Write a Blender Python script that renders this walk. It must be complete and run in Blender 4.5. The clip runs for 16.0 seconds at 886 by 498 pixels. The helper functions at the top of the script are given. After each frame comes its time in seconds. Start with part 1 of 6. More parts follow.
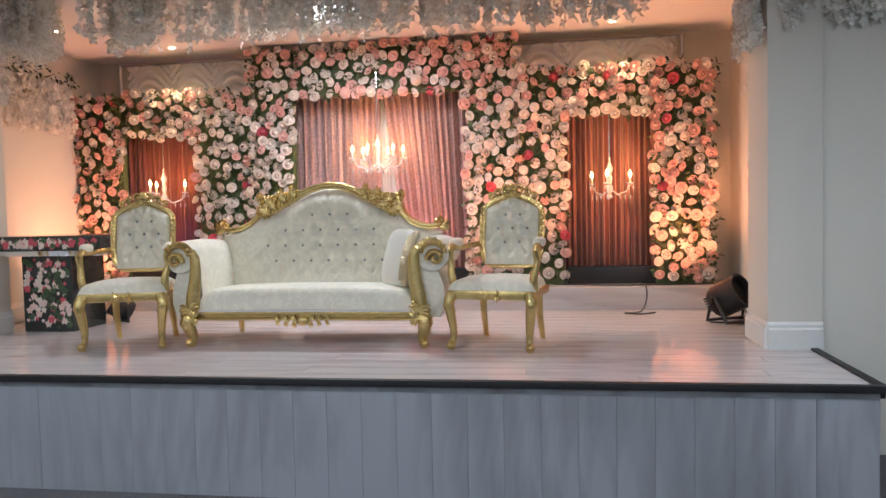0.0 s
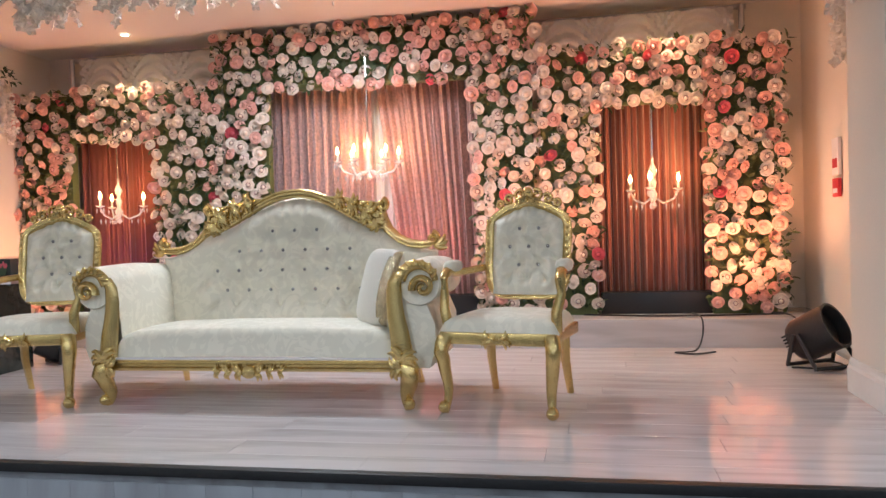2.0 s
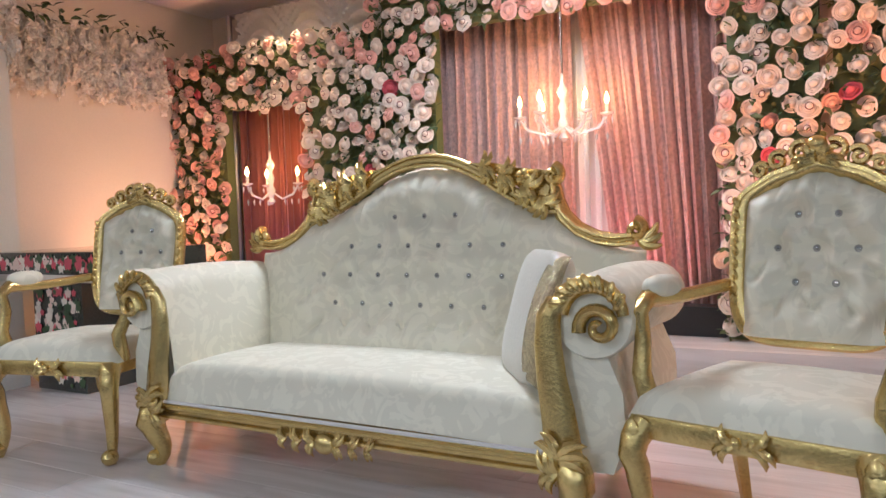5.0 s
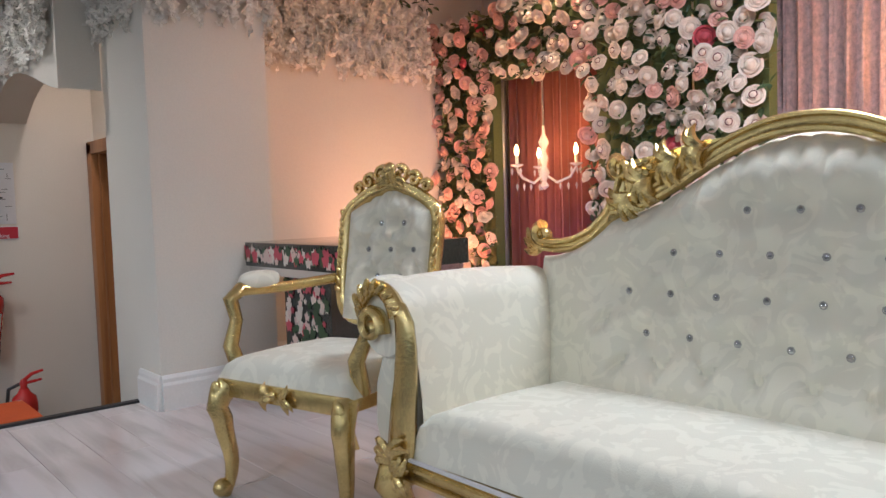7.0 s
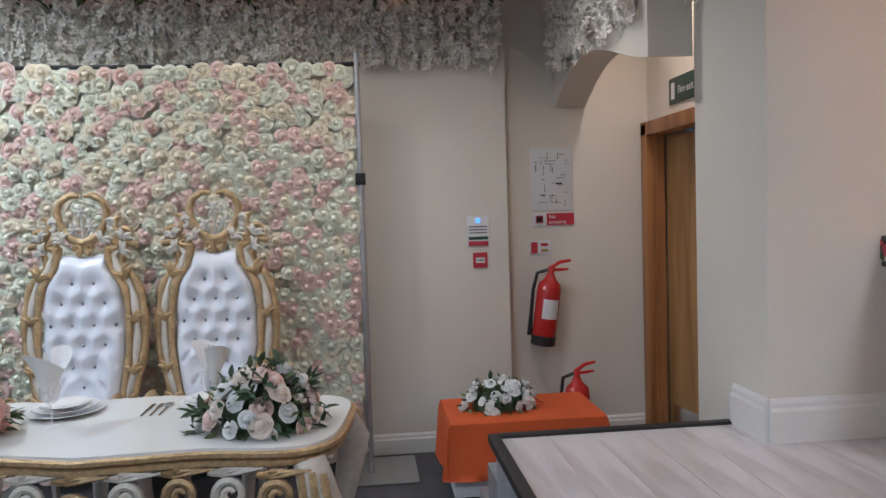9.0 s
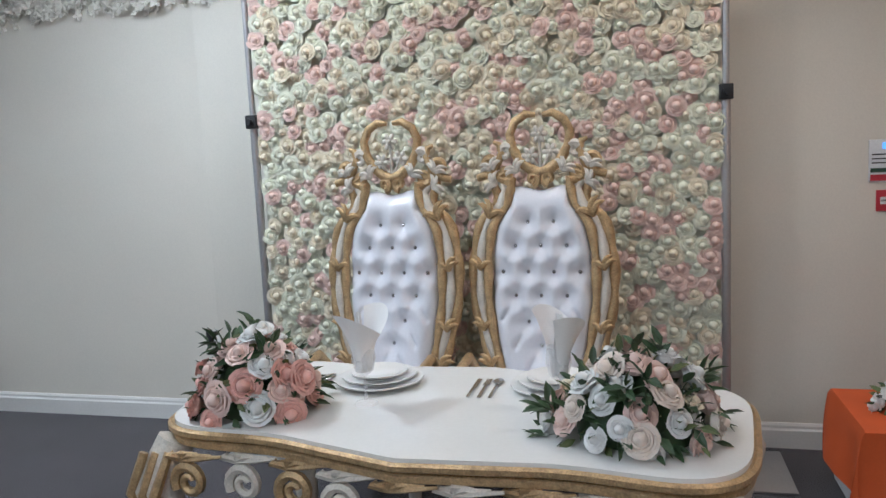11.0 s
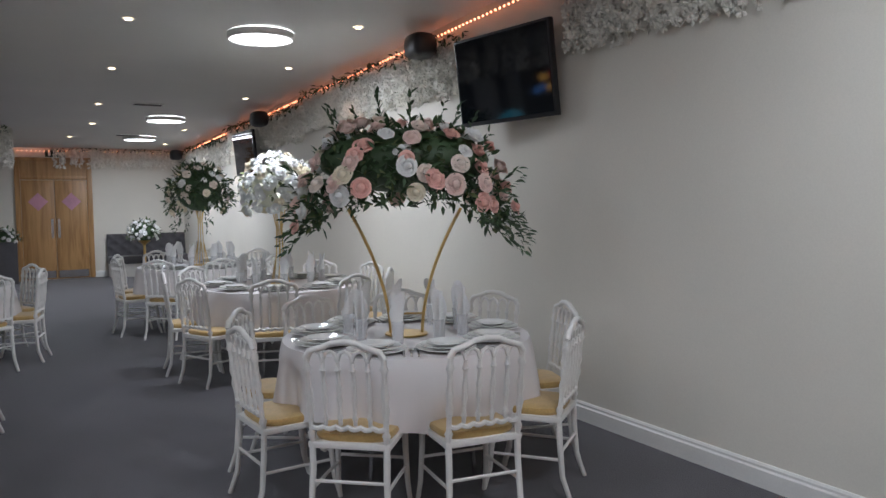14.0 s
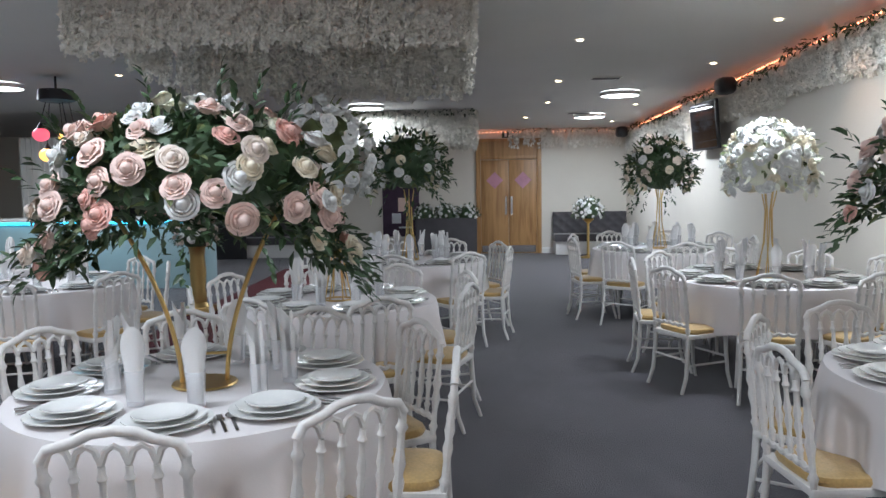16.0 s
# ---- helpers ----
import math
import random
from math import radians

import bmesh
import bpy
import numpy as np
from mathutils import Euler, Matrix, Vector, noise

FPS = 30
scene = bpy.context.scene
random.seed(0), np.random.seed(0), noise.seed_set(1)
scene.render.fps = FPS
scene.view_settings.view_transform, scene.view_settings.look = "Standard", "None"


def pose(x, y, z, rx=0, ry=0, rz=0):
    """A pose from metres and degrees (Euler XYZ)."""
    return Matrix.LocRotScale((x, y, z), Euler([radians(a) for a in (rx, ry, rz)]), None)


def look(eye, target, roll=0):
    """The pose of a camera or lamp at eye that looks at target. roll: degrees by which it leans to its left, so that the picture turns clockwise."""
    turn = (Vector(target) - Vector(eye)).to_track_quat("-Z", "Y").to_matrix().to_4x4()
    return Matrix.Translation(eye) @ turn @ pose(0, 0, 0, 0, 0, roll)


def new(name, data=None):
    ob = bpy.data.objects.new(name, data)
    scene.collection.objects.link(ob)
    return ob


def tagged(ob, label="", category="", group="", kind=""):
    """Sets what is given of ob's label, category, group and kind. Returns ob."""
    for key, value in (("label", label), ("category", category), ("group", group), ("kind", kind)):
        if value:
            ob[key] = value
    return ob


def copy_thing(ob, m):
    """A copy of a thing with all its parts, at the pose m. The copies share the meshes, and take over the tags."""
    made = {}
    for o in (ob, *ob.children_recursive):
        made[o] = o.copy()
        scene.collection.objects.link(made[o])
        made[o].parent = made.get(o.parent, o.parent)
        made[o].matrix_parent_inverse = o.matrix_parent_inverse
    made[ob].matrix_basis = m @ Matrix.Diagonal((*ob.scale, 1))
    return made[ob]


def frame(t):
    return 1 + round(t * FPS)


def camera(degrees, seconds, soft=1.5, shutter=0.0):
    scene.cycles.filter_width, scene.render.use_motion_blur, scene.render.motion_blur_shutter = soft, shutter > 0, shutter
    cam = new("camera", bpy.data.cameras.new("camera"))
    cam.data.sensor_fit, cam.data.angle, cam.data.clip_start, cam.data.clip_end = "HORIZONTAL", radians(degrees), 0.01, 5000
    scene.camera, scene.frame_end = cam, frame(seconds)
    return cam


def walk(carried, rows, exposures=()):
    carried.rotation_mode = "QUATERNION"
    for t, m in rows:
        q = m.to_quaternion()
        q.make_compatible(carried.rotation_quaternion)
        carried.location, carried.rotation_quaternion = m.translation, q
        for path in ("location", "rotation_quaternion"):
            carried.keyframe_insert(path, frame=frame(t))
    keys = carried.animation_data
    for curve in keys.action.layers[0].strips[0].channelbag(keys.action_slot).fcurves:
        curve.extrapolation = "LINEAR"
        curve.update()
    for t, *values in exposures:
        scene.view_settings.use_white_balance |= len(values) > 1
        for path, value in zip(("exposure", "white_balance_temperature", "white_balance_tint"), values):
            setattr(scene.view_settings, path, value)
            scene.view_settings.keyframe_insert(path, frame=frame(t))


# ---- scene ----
cam = camera(60.8, 16.0)
PATH = [
    (0, (0.081, -0.124, 1.559), (-0.23, 1.849, 1.461), -1.3),
    (0.5, (0.074, 0.192, 1.525), (-0.241, 2.165, 1.445), -1.3),
    (1, (0.088, 0.49, 1.527), (-0.238, 2.462, 1.453), -1.3),
    (1.5, (0.123, 0.843, 1.549), (-0.231, 2.81, 1.477), -1.3),
    (2, (0.067, 1.187, 1.538), (-0.319, 3.149, 1.486), -1.8),
    (2.5, (0.049, 1.475, 1.556), (-0.389, 3.426, 1.514), -2.1),
    (3, (0.094, 1.774, 1.572), (-0.397, 3.712, 1.531), -2.2),
    (3.2, (0.096, 1.879, 1.571), (-0.4, 3.816, 1.53), -2.0),
    (5.3, (-0.196, 2.99, 1.573), (-1.268, 4.675, 1.466), -2.1),
    (5.5, (-0.256, 3.061, 1.585), (-1.369, 4.719, 1.473), -2.0),
    (6, (-0.401, 3.282, 1.584), (-1.651, 4.839, 1.468), -1.8),
    (6.5, (-0.554, 3.446, 1.602), (-1.929, 4.892, 1.479), -1.6),
    (7, (-0.818, 3.517, 1.599), (-2.332, 4.819, 1.482), -1.8),
    (7.3, (-0.974, 3.501, 1.602), (-2.596, 4.665, 1.497), -1.8),
    (7.5, (-1.056, 3.496, 1.603), (-2.769, 4.525, 1.513), -1.5),
    (8, (-1.285, 3.49, 1.6), (-3.159, 4.185, 1.523), -1.4),
    (8.5, (-1.466, 3.438, 1.605), (-3.424, 3.833, 1.521), -1.4),
    (9, (-1.676, 3.291, 1.598), (-3.663, 3.492, 1.49), -1.8),
    (9.5, (-1.881, 3.18, 1.579), (-3.876, 3.17, 1.438), -1.9),
    (9.7, (-1.989, 3.146, 1.565), (-3.982, 3.056, 1.413), -2.0),
    (11.8, (-2.755, 2.58, 1.554), (-4.617, 1.875, 1.362), -1.2),
    (12, (-2.796, 2.476, 1.515), (-4.646, 1.73, 1.368), -0.1),
    (12.5, (-2.958, 2.325, 1.533), (-4.683, 1.318, 1.432), -0.9),
    (13, (-3.086, 2.14, 1.551), (-4.603, 0.841, 1.448), -0.8),
    (13.5, (-3.207, 1.945, 1.518), (-4.46, 0.391, 1.401), -0.9),
    (14, (-3.203, 1.758, 1.518), (-4.194, 0.025, 1.391), -0.7),
    (14.5, (-3.178, 1.551, 1.546), (-3.862, -0.324, 1.409), -0.8),
    (15, (-3.179, 1.34, 1.55), (-3.566, -0.616, 1.399), -1.0),
    (15.5, (-3.122, 1.104, 1.553), (-3.299, -0.881, 1.394), -0.9),
    (16, (-2.991, 0.819, 1.517), (-2.939, -1.173, 1.348), -0.8),
]
walk(cam, [(t, look(eye, target, roll)) for t, eye, target, roll in PATH],
     [(0, 0.10, 6150, 10), (3.2, 0.08, 6150, 10), (5.3, 0.02, 6050, 10), (9.0, -0.05, 5900, 10), (12.0, 0.0, 6150, 10), (13.0, -0.22, 6250, 12), (13.6, -0.36, 6350, 14), (14.3, -0.3, 6350, 14), (15.2, -0.05, 6250, 12), (16.0, 0.05, 6250, 12)])

# ---- light ----
world = bpy.data.worlds.new("world")
scene.world = world
world.use_nodes = True
world.node_tree.nodes["Background"].inputs[0].default_value = (0.6, 0.7, 0.9, 1)
world.node_tree.nodes["Background"].inputs[1].default_value = 0.05


def lamp(name, kind, m, watts, colour, size=0.1, spot=60, blend=0.6, shape="DISK"):
    d = bpy.data.lights.new(name, kind)
    d.energy, d.color = watts, colour
    if kind == "AREA":
        d.shape, d.size = shape, size
    else:
        d.shadow_soft_size = size
    if kind == "SPOT":
        d.spot_size, d.spot_blend = radians(spot), blend
    ob = new(name, d)
    ob.matrix_world = m
    return ob


def ceil_z(y):
    return 3.2 if y > 1 else 3.2 - 0.5 * (1 - y) / 16.7


COOL, WARM, AMBER = (0.82, 0.91, 1.0), (1.0, 0.72, 0.42), (1.0, 0.36, 0.16)
# includes unseen discs added for brightness, as at (-5.1, 0.5) and (-1.4, -1.0)
DISCS = [(-1.7, 5.75), (-1.9, 1.6), (1.9, 2.2), (-5.1, 0.5), (-1.4, -1.0), (-5.2, -4.95), (-5.35, -10.6), (-5.35, -13.3), (-1.45, -11.6), (1.6, -5.0), (1.9, -2.0), (3.0, -9.0)]
for x, y in DISCS:
    lamp("disc_lamp", "AREA", pose(x, y, ceil_z(y) - 0.12), (34 if y > 4 else 36 if y > 1 else 40 if y > -2 else 58), COOL, 0.6)
# coloured up-lights behind the stage and warm downlights over it
lamp("uplight", "SPOT", look((-4.45, 6.35, 0.75), (-4.6, 6.75, 2.6)), 85, AMBER, 0.08, 120, 0.9)
lamp("uplight", "SPOT", look((1.2, 6.3, 0.95), (0.9, 7.1, 2.4)), 95, AMBER, 0.08, 120, 0.9)
lamp("uplight", "SPOT", look((-1.3, 6.75, 0.95), (-1.2, 7.15, 2.0)), 22, (1, 0.2, 0.22), 0.08, 120, 0.9)
lamp("uplight", "SPOT", look((-3.75, 6.75, 0.95), (-3.9, 7.1, 1.8)), 7, (0.55, 0.2, 1.0), 0.08, 110, 0.9)
# added amber fill with no fixture, lifts the upper stage and ceiling
lamp("uplight", "SPOT", look((-0.2, 6.2, 1.2), (-0.9, 6.9, 3.2)), 55, AMBER, 0.08, 160, 0.9)
# unseen spots without fixtures, added to wash the wall behind the bridal table
for x, y in ((-5.55, 1.6), (-5.55, 2.7)):
    lamp("downlight_lamp", "SPOT", look((x, y, 3.17), (x - 0.55, y, 0.5)), 24, (1, 0.93, 0.84), 0.05, 120, 0.9)
for x, y in ((-3.6, 6.75), (0.55, 6.75)):
    lamp("downlight_lamp", "SPOT", pose(x, y, 3.17), 45, WARM, 0.04, 110, 0.9)
# two unseen fill spots without fixtures, added to brighten the passage and pillar
lamp("downlight_lamp", "SPOT", pose(-5.7, 4.9, 3.15), 34, (1, 0.8, 0.7), 0.06, 150, 0.9)
lamp("downlight_lamp", "SPOT", pose(-5.3, 3.75, 3.17), 50, (1, 0.92, 0.86), 0.06, 140, 0.9)
for y in (-6.0, -11.0, -13.5):
    lamp("downlight_lamp", "SPOT", look((-6.2, y, ceil_z(y) - 0.05), (-6.5, y, 1.5)), 14, (1, 0.6, 0.35), 0.04, 80, 0.9)

# ---- materials ----
def mat(name, colour, rough=0.5, metal=0.0, vary=0.12, scale=6.0, fine=80.0, bump=0.15, sheen=0.0, coat=0.0, trans=0.0, emit=0.0, island=0.0, obj=0.0, sub=0.0, alpha=1.0):
    m = bpy.data.materials.new(name)
    m.use_nodes = True
    nt = m.node_tree
    p = nt.nodes["Principled BSDF"]
    L = nt.links.new
    p.inputs["Roughness"].default_value = rough
    p.inputs["Metallic"].default_value = metal
    p.inputs["Sheen Weight"].default_value = sheen
    p.inputs["Coat Weight"].default_value = coat
    p.inputs["Transmission Weight"].default_value = trans
    p.inputs["Alpha"].default_value = alpha
    base = (*colour, 1)
    p.inputs["Base Color"].default_value = base
    if emit:
        p.inputs["Emission Color"].default_value = base
        p.inputs["Emission Strength"].default_value = emit
        return m
    co = nt.nodes.new("ShaderNodeTexCoord")
    n1 = nt.nodes.new("ShaderNodeTexNoise")
    n1.inputs["Scale"].default_value = scale
    n1.inputs["Detail"].default_value = 5
    n2 = nt.nodes.new("ShaderNodeTexNoise")
    n2.inputs["Scale"].default_value = fine
    n2.inputs["Detail"].default_value = 3
    L(co.outputs["Object"], n1.inputs["Vector"])
    L(co.outputs["Object"], n2.inputs["Vector"])
    add = nt.nodes.new("ShaderNodeMath")
    L(n1.outputs["Fac"], add.inputs[0])
    L(n2.outputs["Fac"], add.inputs[1])
    last = add.outputs[0]
    for weight, kind, out in ((island, "ShaderNodeNewGeometry", "Random Per Island"), (obj, "ShaderNodeObjectInfo", "Random")):
        if weight:
            g = nt.nodes.new(kind)
            mm = nt.nodes.new("ShaderNodeMath")
            mm.operation = "MULTIPLY_ADD"
            mm.inputs[1].default_value = weight
            L(g.outputs[out], mm.inputs[0])
            L(last, mm.inputs[2])
            last = mm.outputs[0]
    ramp = nt.nodes.new("ShaderNodeMapRange")
    ramp.inputs["From Min"].default_value = 0.6
    ramp.inputs["From Max"].default_value = 1.4 + island + obj
    ramp.inputs["To Min"].default_value = 1 - vary
    ramp.inputs["To Max"].default_value = 1 + vary
    L(last, ramp.inputs["Value"])
    mul = nt.nodes.new("ShaderNodeVectorMath")
    mul.operation = "SCALE"
    mul.inputs[0].default_value = colour
    L(ramp.outputs["Result"], mul.inputs["Scale"])
    L(mul.outputs["Vector"], p.inputs["Base Color"])
    if bump:
        b = nt.nodes.new("ShaderNodeBump")
        b.inputs["Strength"].default_value = bump
        b.inputs["Distance"].default_value = 0.01
        L(n2.outputs["Fac"], b.inputs["Height"])
        L(b.outputs["Normal"], p.inputs["Normal"])
    return m


def damask(name, colour, rough=0.7):
    """Ivory cloth with a woven scroll pattern that shows as a change of gloss and a little of tone."""
    m = mat(name, colour, rough, vary=0.05, fine=260, bump=0.1, sheen=0.3)
    nt = m.node_tree
    p = nt.nodes["Principled BSDF"]
    co = nt.nodes.new("ShaderNodeTexCoord")
    n = nt.nodes.new("ShaderNodeTexNoise")
    n.inputs["Scale"].default_value = 9
    n.inputs["Distortion"].default_value = 2.2
    nt.links.new(co.outputs["Object"], n.inputs["Vector"])
    r = nt.nodes.new("ShaderNodeMapRange")
    r.inputs["From Min"].default_value, r.inputs["From Max"].default_value = 0.5, 0.54
    r.inputs["To Min"].default_value, r.inputs["To Max"].default_value = rough + 0.12, rough - 0.22
    nt.links.new(n.outputs["Fac"], r.inputs["Value"])
    nt.links.new(r.outputs["Result"], p.inputs["Roughness"])
    tone = nt.nodes.new("ShaderNodeMapRange")
    tone.inputs["From Min"].default_value, tone.inputs["From Max"].default_value = 0.5, 0.54
    tone.inputs["To Min"].default_value, tone.inputs["To Max"].default_value = 0.95, 1.03
    nt.links.new(n.outputs["Fac"], tone.inputs["Value"])
    sc = nt.nodes.new("ShaderNodeVectorMath")
    sc.operation = "SCALE"
    sc.inputs[0].default_value = colour
    nt.links.new(tone.outputs["Result"], sc.inputs["Scale"])
    nt.links.new(sc.outputs["Vector"], p.inputs["Base Color"])
    return m


def veined(name, colour, dark, rough, stretch):
    """Printed pale-wood laminate: streaks along one axis with grey smudges."""
    m = mat(name, colour, rough, bump=0.02, obj=0.4, vary=0.06)
    nt = m.node_tree
    p = nt.nodes["Principled BSDF"]
    co = nt.nodes.new("ShaderNodeTexCoord")
    mp = nt.nodes.new("ShaderNodeMapping")
    mp.inputs["Scale"].default_value = stretch
    oi = nt.nodes.new("ShaderNodeObjectInfo")
    nt.links.new(co.outputs["Object"], mp.inputs["Vector"])
    nt.links.new(oi.outputs["Location"], mp.inputs["Location"])
    n = nt.nodes.new("ShaderNodeTexNoise")
    n.inputs["Scale"].default_value, n.inputs["Detail"].default_value, n.inputs["Distortion"].default_value = 1.6, 8, 0.6
    nt.links.new(mp.outputs["Vector"], n.inputs["Vector"])
    cr = nt.nodes.new("ShaderNodeValToRGB")
    cr.color_ramp.elements[0].position, cr.color_ramp.elements[0].color = 0.3, (*dark, 1)
    cr.color_ramp.elements[1].position, cr.color_ramp.elements[1].color = 0.58, (*colour, 1)
    nt.links.new(n.outputs["Fac"], cr.inputs["Fac"])
    nt.links.new(cr.outputs["Color"], p.inputs["Base Color"])
    return m


def wood(name, colour, dark, rough=0.4, stretch=(8, 8, 0.7)):
    return veined(name, colour, dark, rough, stretch)


M = dict(
    wall=mat("cream wall paint", (0.74, 0.70, 0.62), 0.75, vary=0.05, scale=1.3, fine=120, bump=0.06),
    ceiling=mat("white ceiling paint", (0.72, 0.71, 0.69), 0.8, vary=0.04, scale=1.0, fine=90, bump=0.05),
    trim=mat("white gloss paint", (0.78, 0.77, 0.74), 0.35, vary=0.05, bump=0.03),
    carpet=mat("charcoal carpet", (0.042, 0.036, 0.045), 0.95, vary=0.6, scale=3.0, fine=130, bump=1.0, sheen=0.3),
    redcarpet=mat("dark red carpet", (0.09, 0.012, 0.016), 0.95, vary=0.3, fine=400, bump=0.7),
    laminate=veined("pale wood laminate", (0.66, 0.62, 0.62), (0.50, 0.46, 0.45), 0.10, (0.8, 7, 7)),
    front=veined("grey wood panel", (0.36, 0.38, 0.41), (0.22, 0.22, 0.23), 0.35, (3, 3, 0.6)),
    black=mat("black rubber trim", (0.015, 0.015, 0.016), 0.5, vary=0.3),
    plastic=mat("black plastic", (0.02, 0.02, 0.022), 0.4, vary=0.2),
    screen=mat("glossy dark screen", (0.006, 0.008, 0.012), 0.05, vary=0.05, bump=0),
    gold=mat("antique gold paint", (0.66, 0.50, 0.21), 0.27, 0.92, vary=0.22, scale=14, fine=110, bump=0.18),
    brass=mat("brushed brass", (0.72, 0.5, 0.2), 0.28, 0.95, vary=0.1),
    champagne=mat("gilt and white carved wood", (0.52, 0.36, 0.19), 0.38, 0.5, vary=0.4, scale=35, fine=160, bump=0.4),
    whitegilt=mat("white carved wood", (0.66, 0.61, 0.53), 0.4, 0.1, vary=0.2, scale=30, fine=160, bump=0.3),
    ivory=damask("ivory damask", (0.79, 0.745, 0.61)),
    pearl=mat("white leatherette", (0.74, 0.75, 0.80), 0.3, vary=0.04, bump=0.08, coat=0.2),
    crystal=mat("crystal button", (0.5, 0.5, 0.52), 0.1, 0.9, vary=0.2, bump=0),
    sequin=mat("gold sequins", (0.55, 0.46, 0.3), 0.25, 0.8, vary=0.6, scale=60, fine=220, bump=1.0),
    cushion=mat("cream satin", (0.62, 0.58, 0.5), 0.4, sheen=0.4, vary=0.05),
    rose_white=mat("ivory silk petals", (0.80, 0.69, 0.60), 0.7, vary=0.14, island=0.6, bump=0.05, sheen=0.2),
    rose_pink=mat("blush silk petals", (0.80, 0.46, 0.39), 0.7, vary=0.2, island=0.7, bump=0.05, sheen=0.2),
    rose_deep=mat("deep pink silk petals", (0.62, 0.10, 0.13), 0.7, vary=0.25, island=0.7, bump=0.05),
    heart=mat("plum flower heart", (0.16, 0.03, 0.05), 0.8, vary=0.3),
    blush=mat("pale blush petals", (0.80, 0.60, 0.53), 0.75, vary=0.12, island=0.6, bump=0.05),
    cream=mat("cream petals", (0.80, 0.72, 0.56), 0.75, vary=0.12, island=0.6, bump=0.05),
    lime=mat("green-white petals", (0.78, 0.78, 0.64), 0.75, vary=0.14, island=0.6, bump=0.05),
    white=mat("white silk petals", (0.80, 0.80, 0.78), 0.7, vary=0.1, island=0.6, bump=0.05),
    wisteria=mat("cream wisteria petals", (0.86, 0.83, 0.76), 0.75, vary=0.14, island=0.8, bump=0.03),
    leaf=mat("dark green leaves", (0.045, 0.085, 0.035), 0.5, vary=0.45, island=1.0, bump=0.1),
    olive=mat("olive green leaves", (0.12, 0.15, 0.055), 0.55, vary=0.45, island=1.0, bump=0.1),
    velvet=mat("rust brown velvet", (0.30, 0.09, 0.06), 0.7, vary=0.2, scale=9, fine=200, sheen=0.6),
    sparkle=mat("rose sequin cloth", (0.66, 0.45, 0.41), 0.42, 0.3, vary=0.45, scale=40, fine=260, bump=0.9),
    gauze=mat("white drape cloth", (0.72, 0.70, 0.66), 0.75, vary=0.06, sheen=0.3),
    linen=mat("white table linen", (0.72, 0.68, 0.67), 0.8, vary=0.05, scale=3, fine=300, bump=0.15),
    napkin=mat("white napkin cloth", (0.80, 0.79, 0.78), 0.75, vary=0.04, fine=200),
    china=mat("white china", (0.80, 0.80, 0.77), 0.12, vary=0.03, bump=0),
    steel=mat("polished steel", (0.6, 0.6, 0.6), 0.2, 1.0, vary=0.1, bump=0),
    pole=mat("grey aluminium pole", (0.5, 0.5, 0.51), 0.35, 0.8, vary=0.08),
    chairwhite=mat("white lacquered wood", (0.76, 0.74, 0.71), 0.35, vary=0.06, scale=20),
    seatgold=mat("gold seat pad", (0.52, 0.34, 0.12), 0.7, vary=0.2, scale=14, sheen=0.4),
    oak=wood("oak veneer", (0.48, 0.27, 0.11), (0.30, 0.15, 0.055)),
    pine=wood("varnished pine", (0.42, 0.19, 0.07), (0.24, 0.09, 0.03)),
    red=mat("red enamel", (0.50, 0.02, 0.02), 0.25, vary=0.1, coat=0.4),
    signred=mat("red sign print", (0.50, 0.03, 0.05), 0.5, vary=0.05),
    signwhite=mat("white sign board", (0.75, 0.76, 0.78), 0.5, vary=0.04),
    signgreen=mat("dark green sign", (0.02, 0.06, 0.04), 0.4, vary=0.05),
    ink=mat("black print", (0.03, 0.03, 0.035), 0.6, vary=0.05),
    orange=mat("orange cloth", (0.62, 0.10, 0.02), 0.75, vary=0.12, fine=240),
    grey_cloth=mat("grey velvet upholstery", (0.07, 0.065, 0.07), 0.8, vary=0.2, sheen=0.4),
    purple=mat("purple poster print", (0.06, 0.03, 0.06), 0.6, vary=0.3),
    pinksign=mat("pink glazing film", (0.55, 0.28, 0.36), 0.2, vary=0.2),
    bar=mat("pale bar panel", (0.35, 0.5, 0.52), 0.3, vary=0.05),
    mirror=mat("mirror", (0.8, 0.8, 0.8), 0.03, 1.0, vary=0.0, bump=0),
    print_dark=mat("dark floral print ground", (0.03, 0.035, 0.03), 0.15, vary=0.3, coat=0.5),
    discglow=mat("lit disc diffuser", (0.92, 0.97, 1.0), emit=9.0),
    spotglow=mat("lit downlight", (1.0, 0.85, 0.62), emit=14.0),
    bulb=mat("lit candle bulb", (1.0, 0.55, 0.18), emit=28.0),
    fairy=mat("lit fairy bulb", (1.0, 0.32, 0.16), emit=7.0),
    cyan=mat("cyan light strip", (0.05, 0.6, 0.9), emit=3.0),
    lampred=mat("red mosaic glass", (0.7, 0.1, 0.15), emit=1.4),
    lampblue=mat("blue mosaic glass", (0.1, 0.3, 0.8), emit=1.6),
    lampamber=mat("amber mosaic glass", (1.0, 0.55, 0.12), emit=2.2),
)
glass = mat("clear glass", (0.95, 0.97, 1.0), 0.04, vary=0.0, bump=0, alpha=0.22, coat=0.6)
M["glass"] = glass
M["chandelier_glass"] = mat("cut crystal", (0.9, 0.9, 0.92), 0.08, vary=0.0, bump=0, alpha=0.5, coat=1.0)


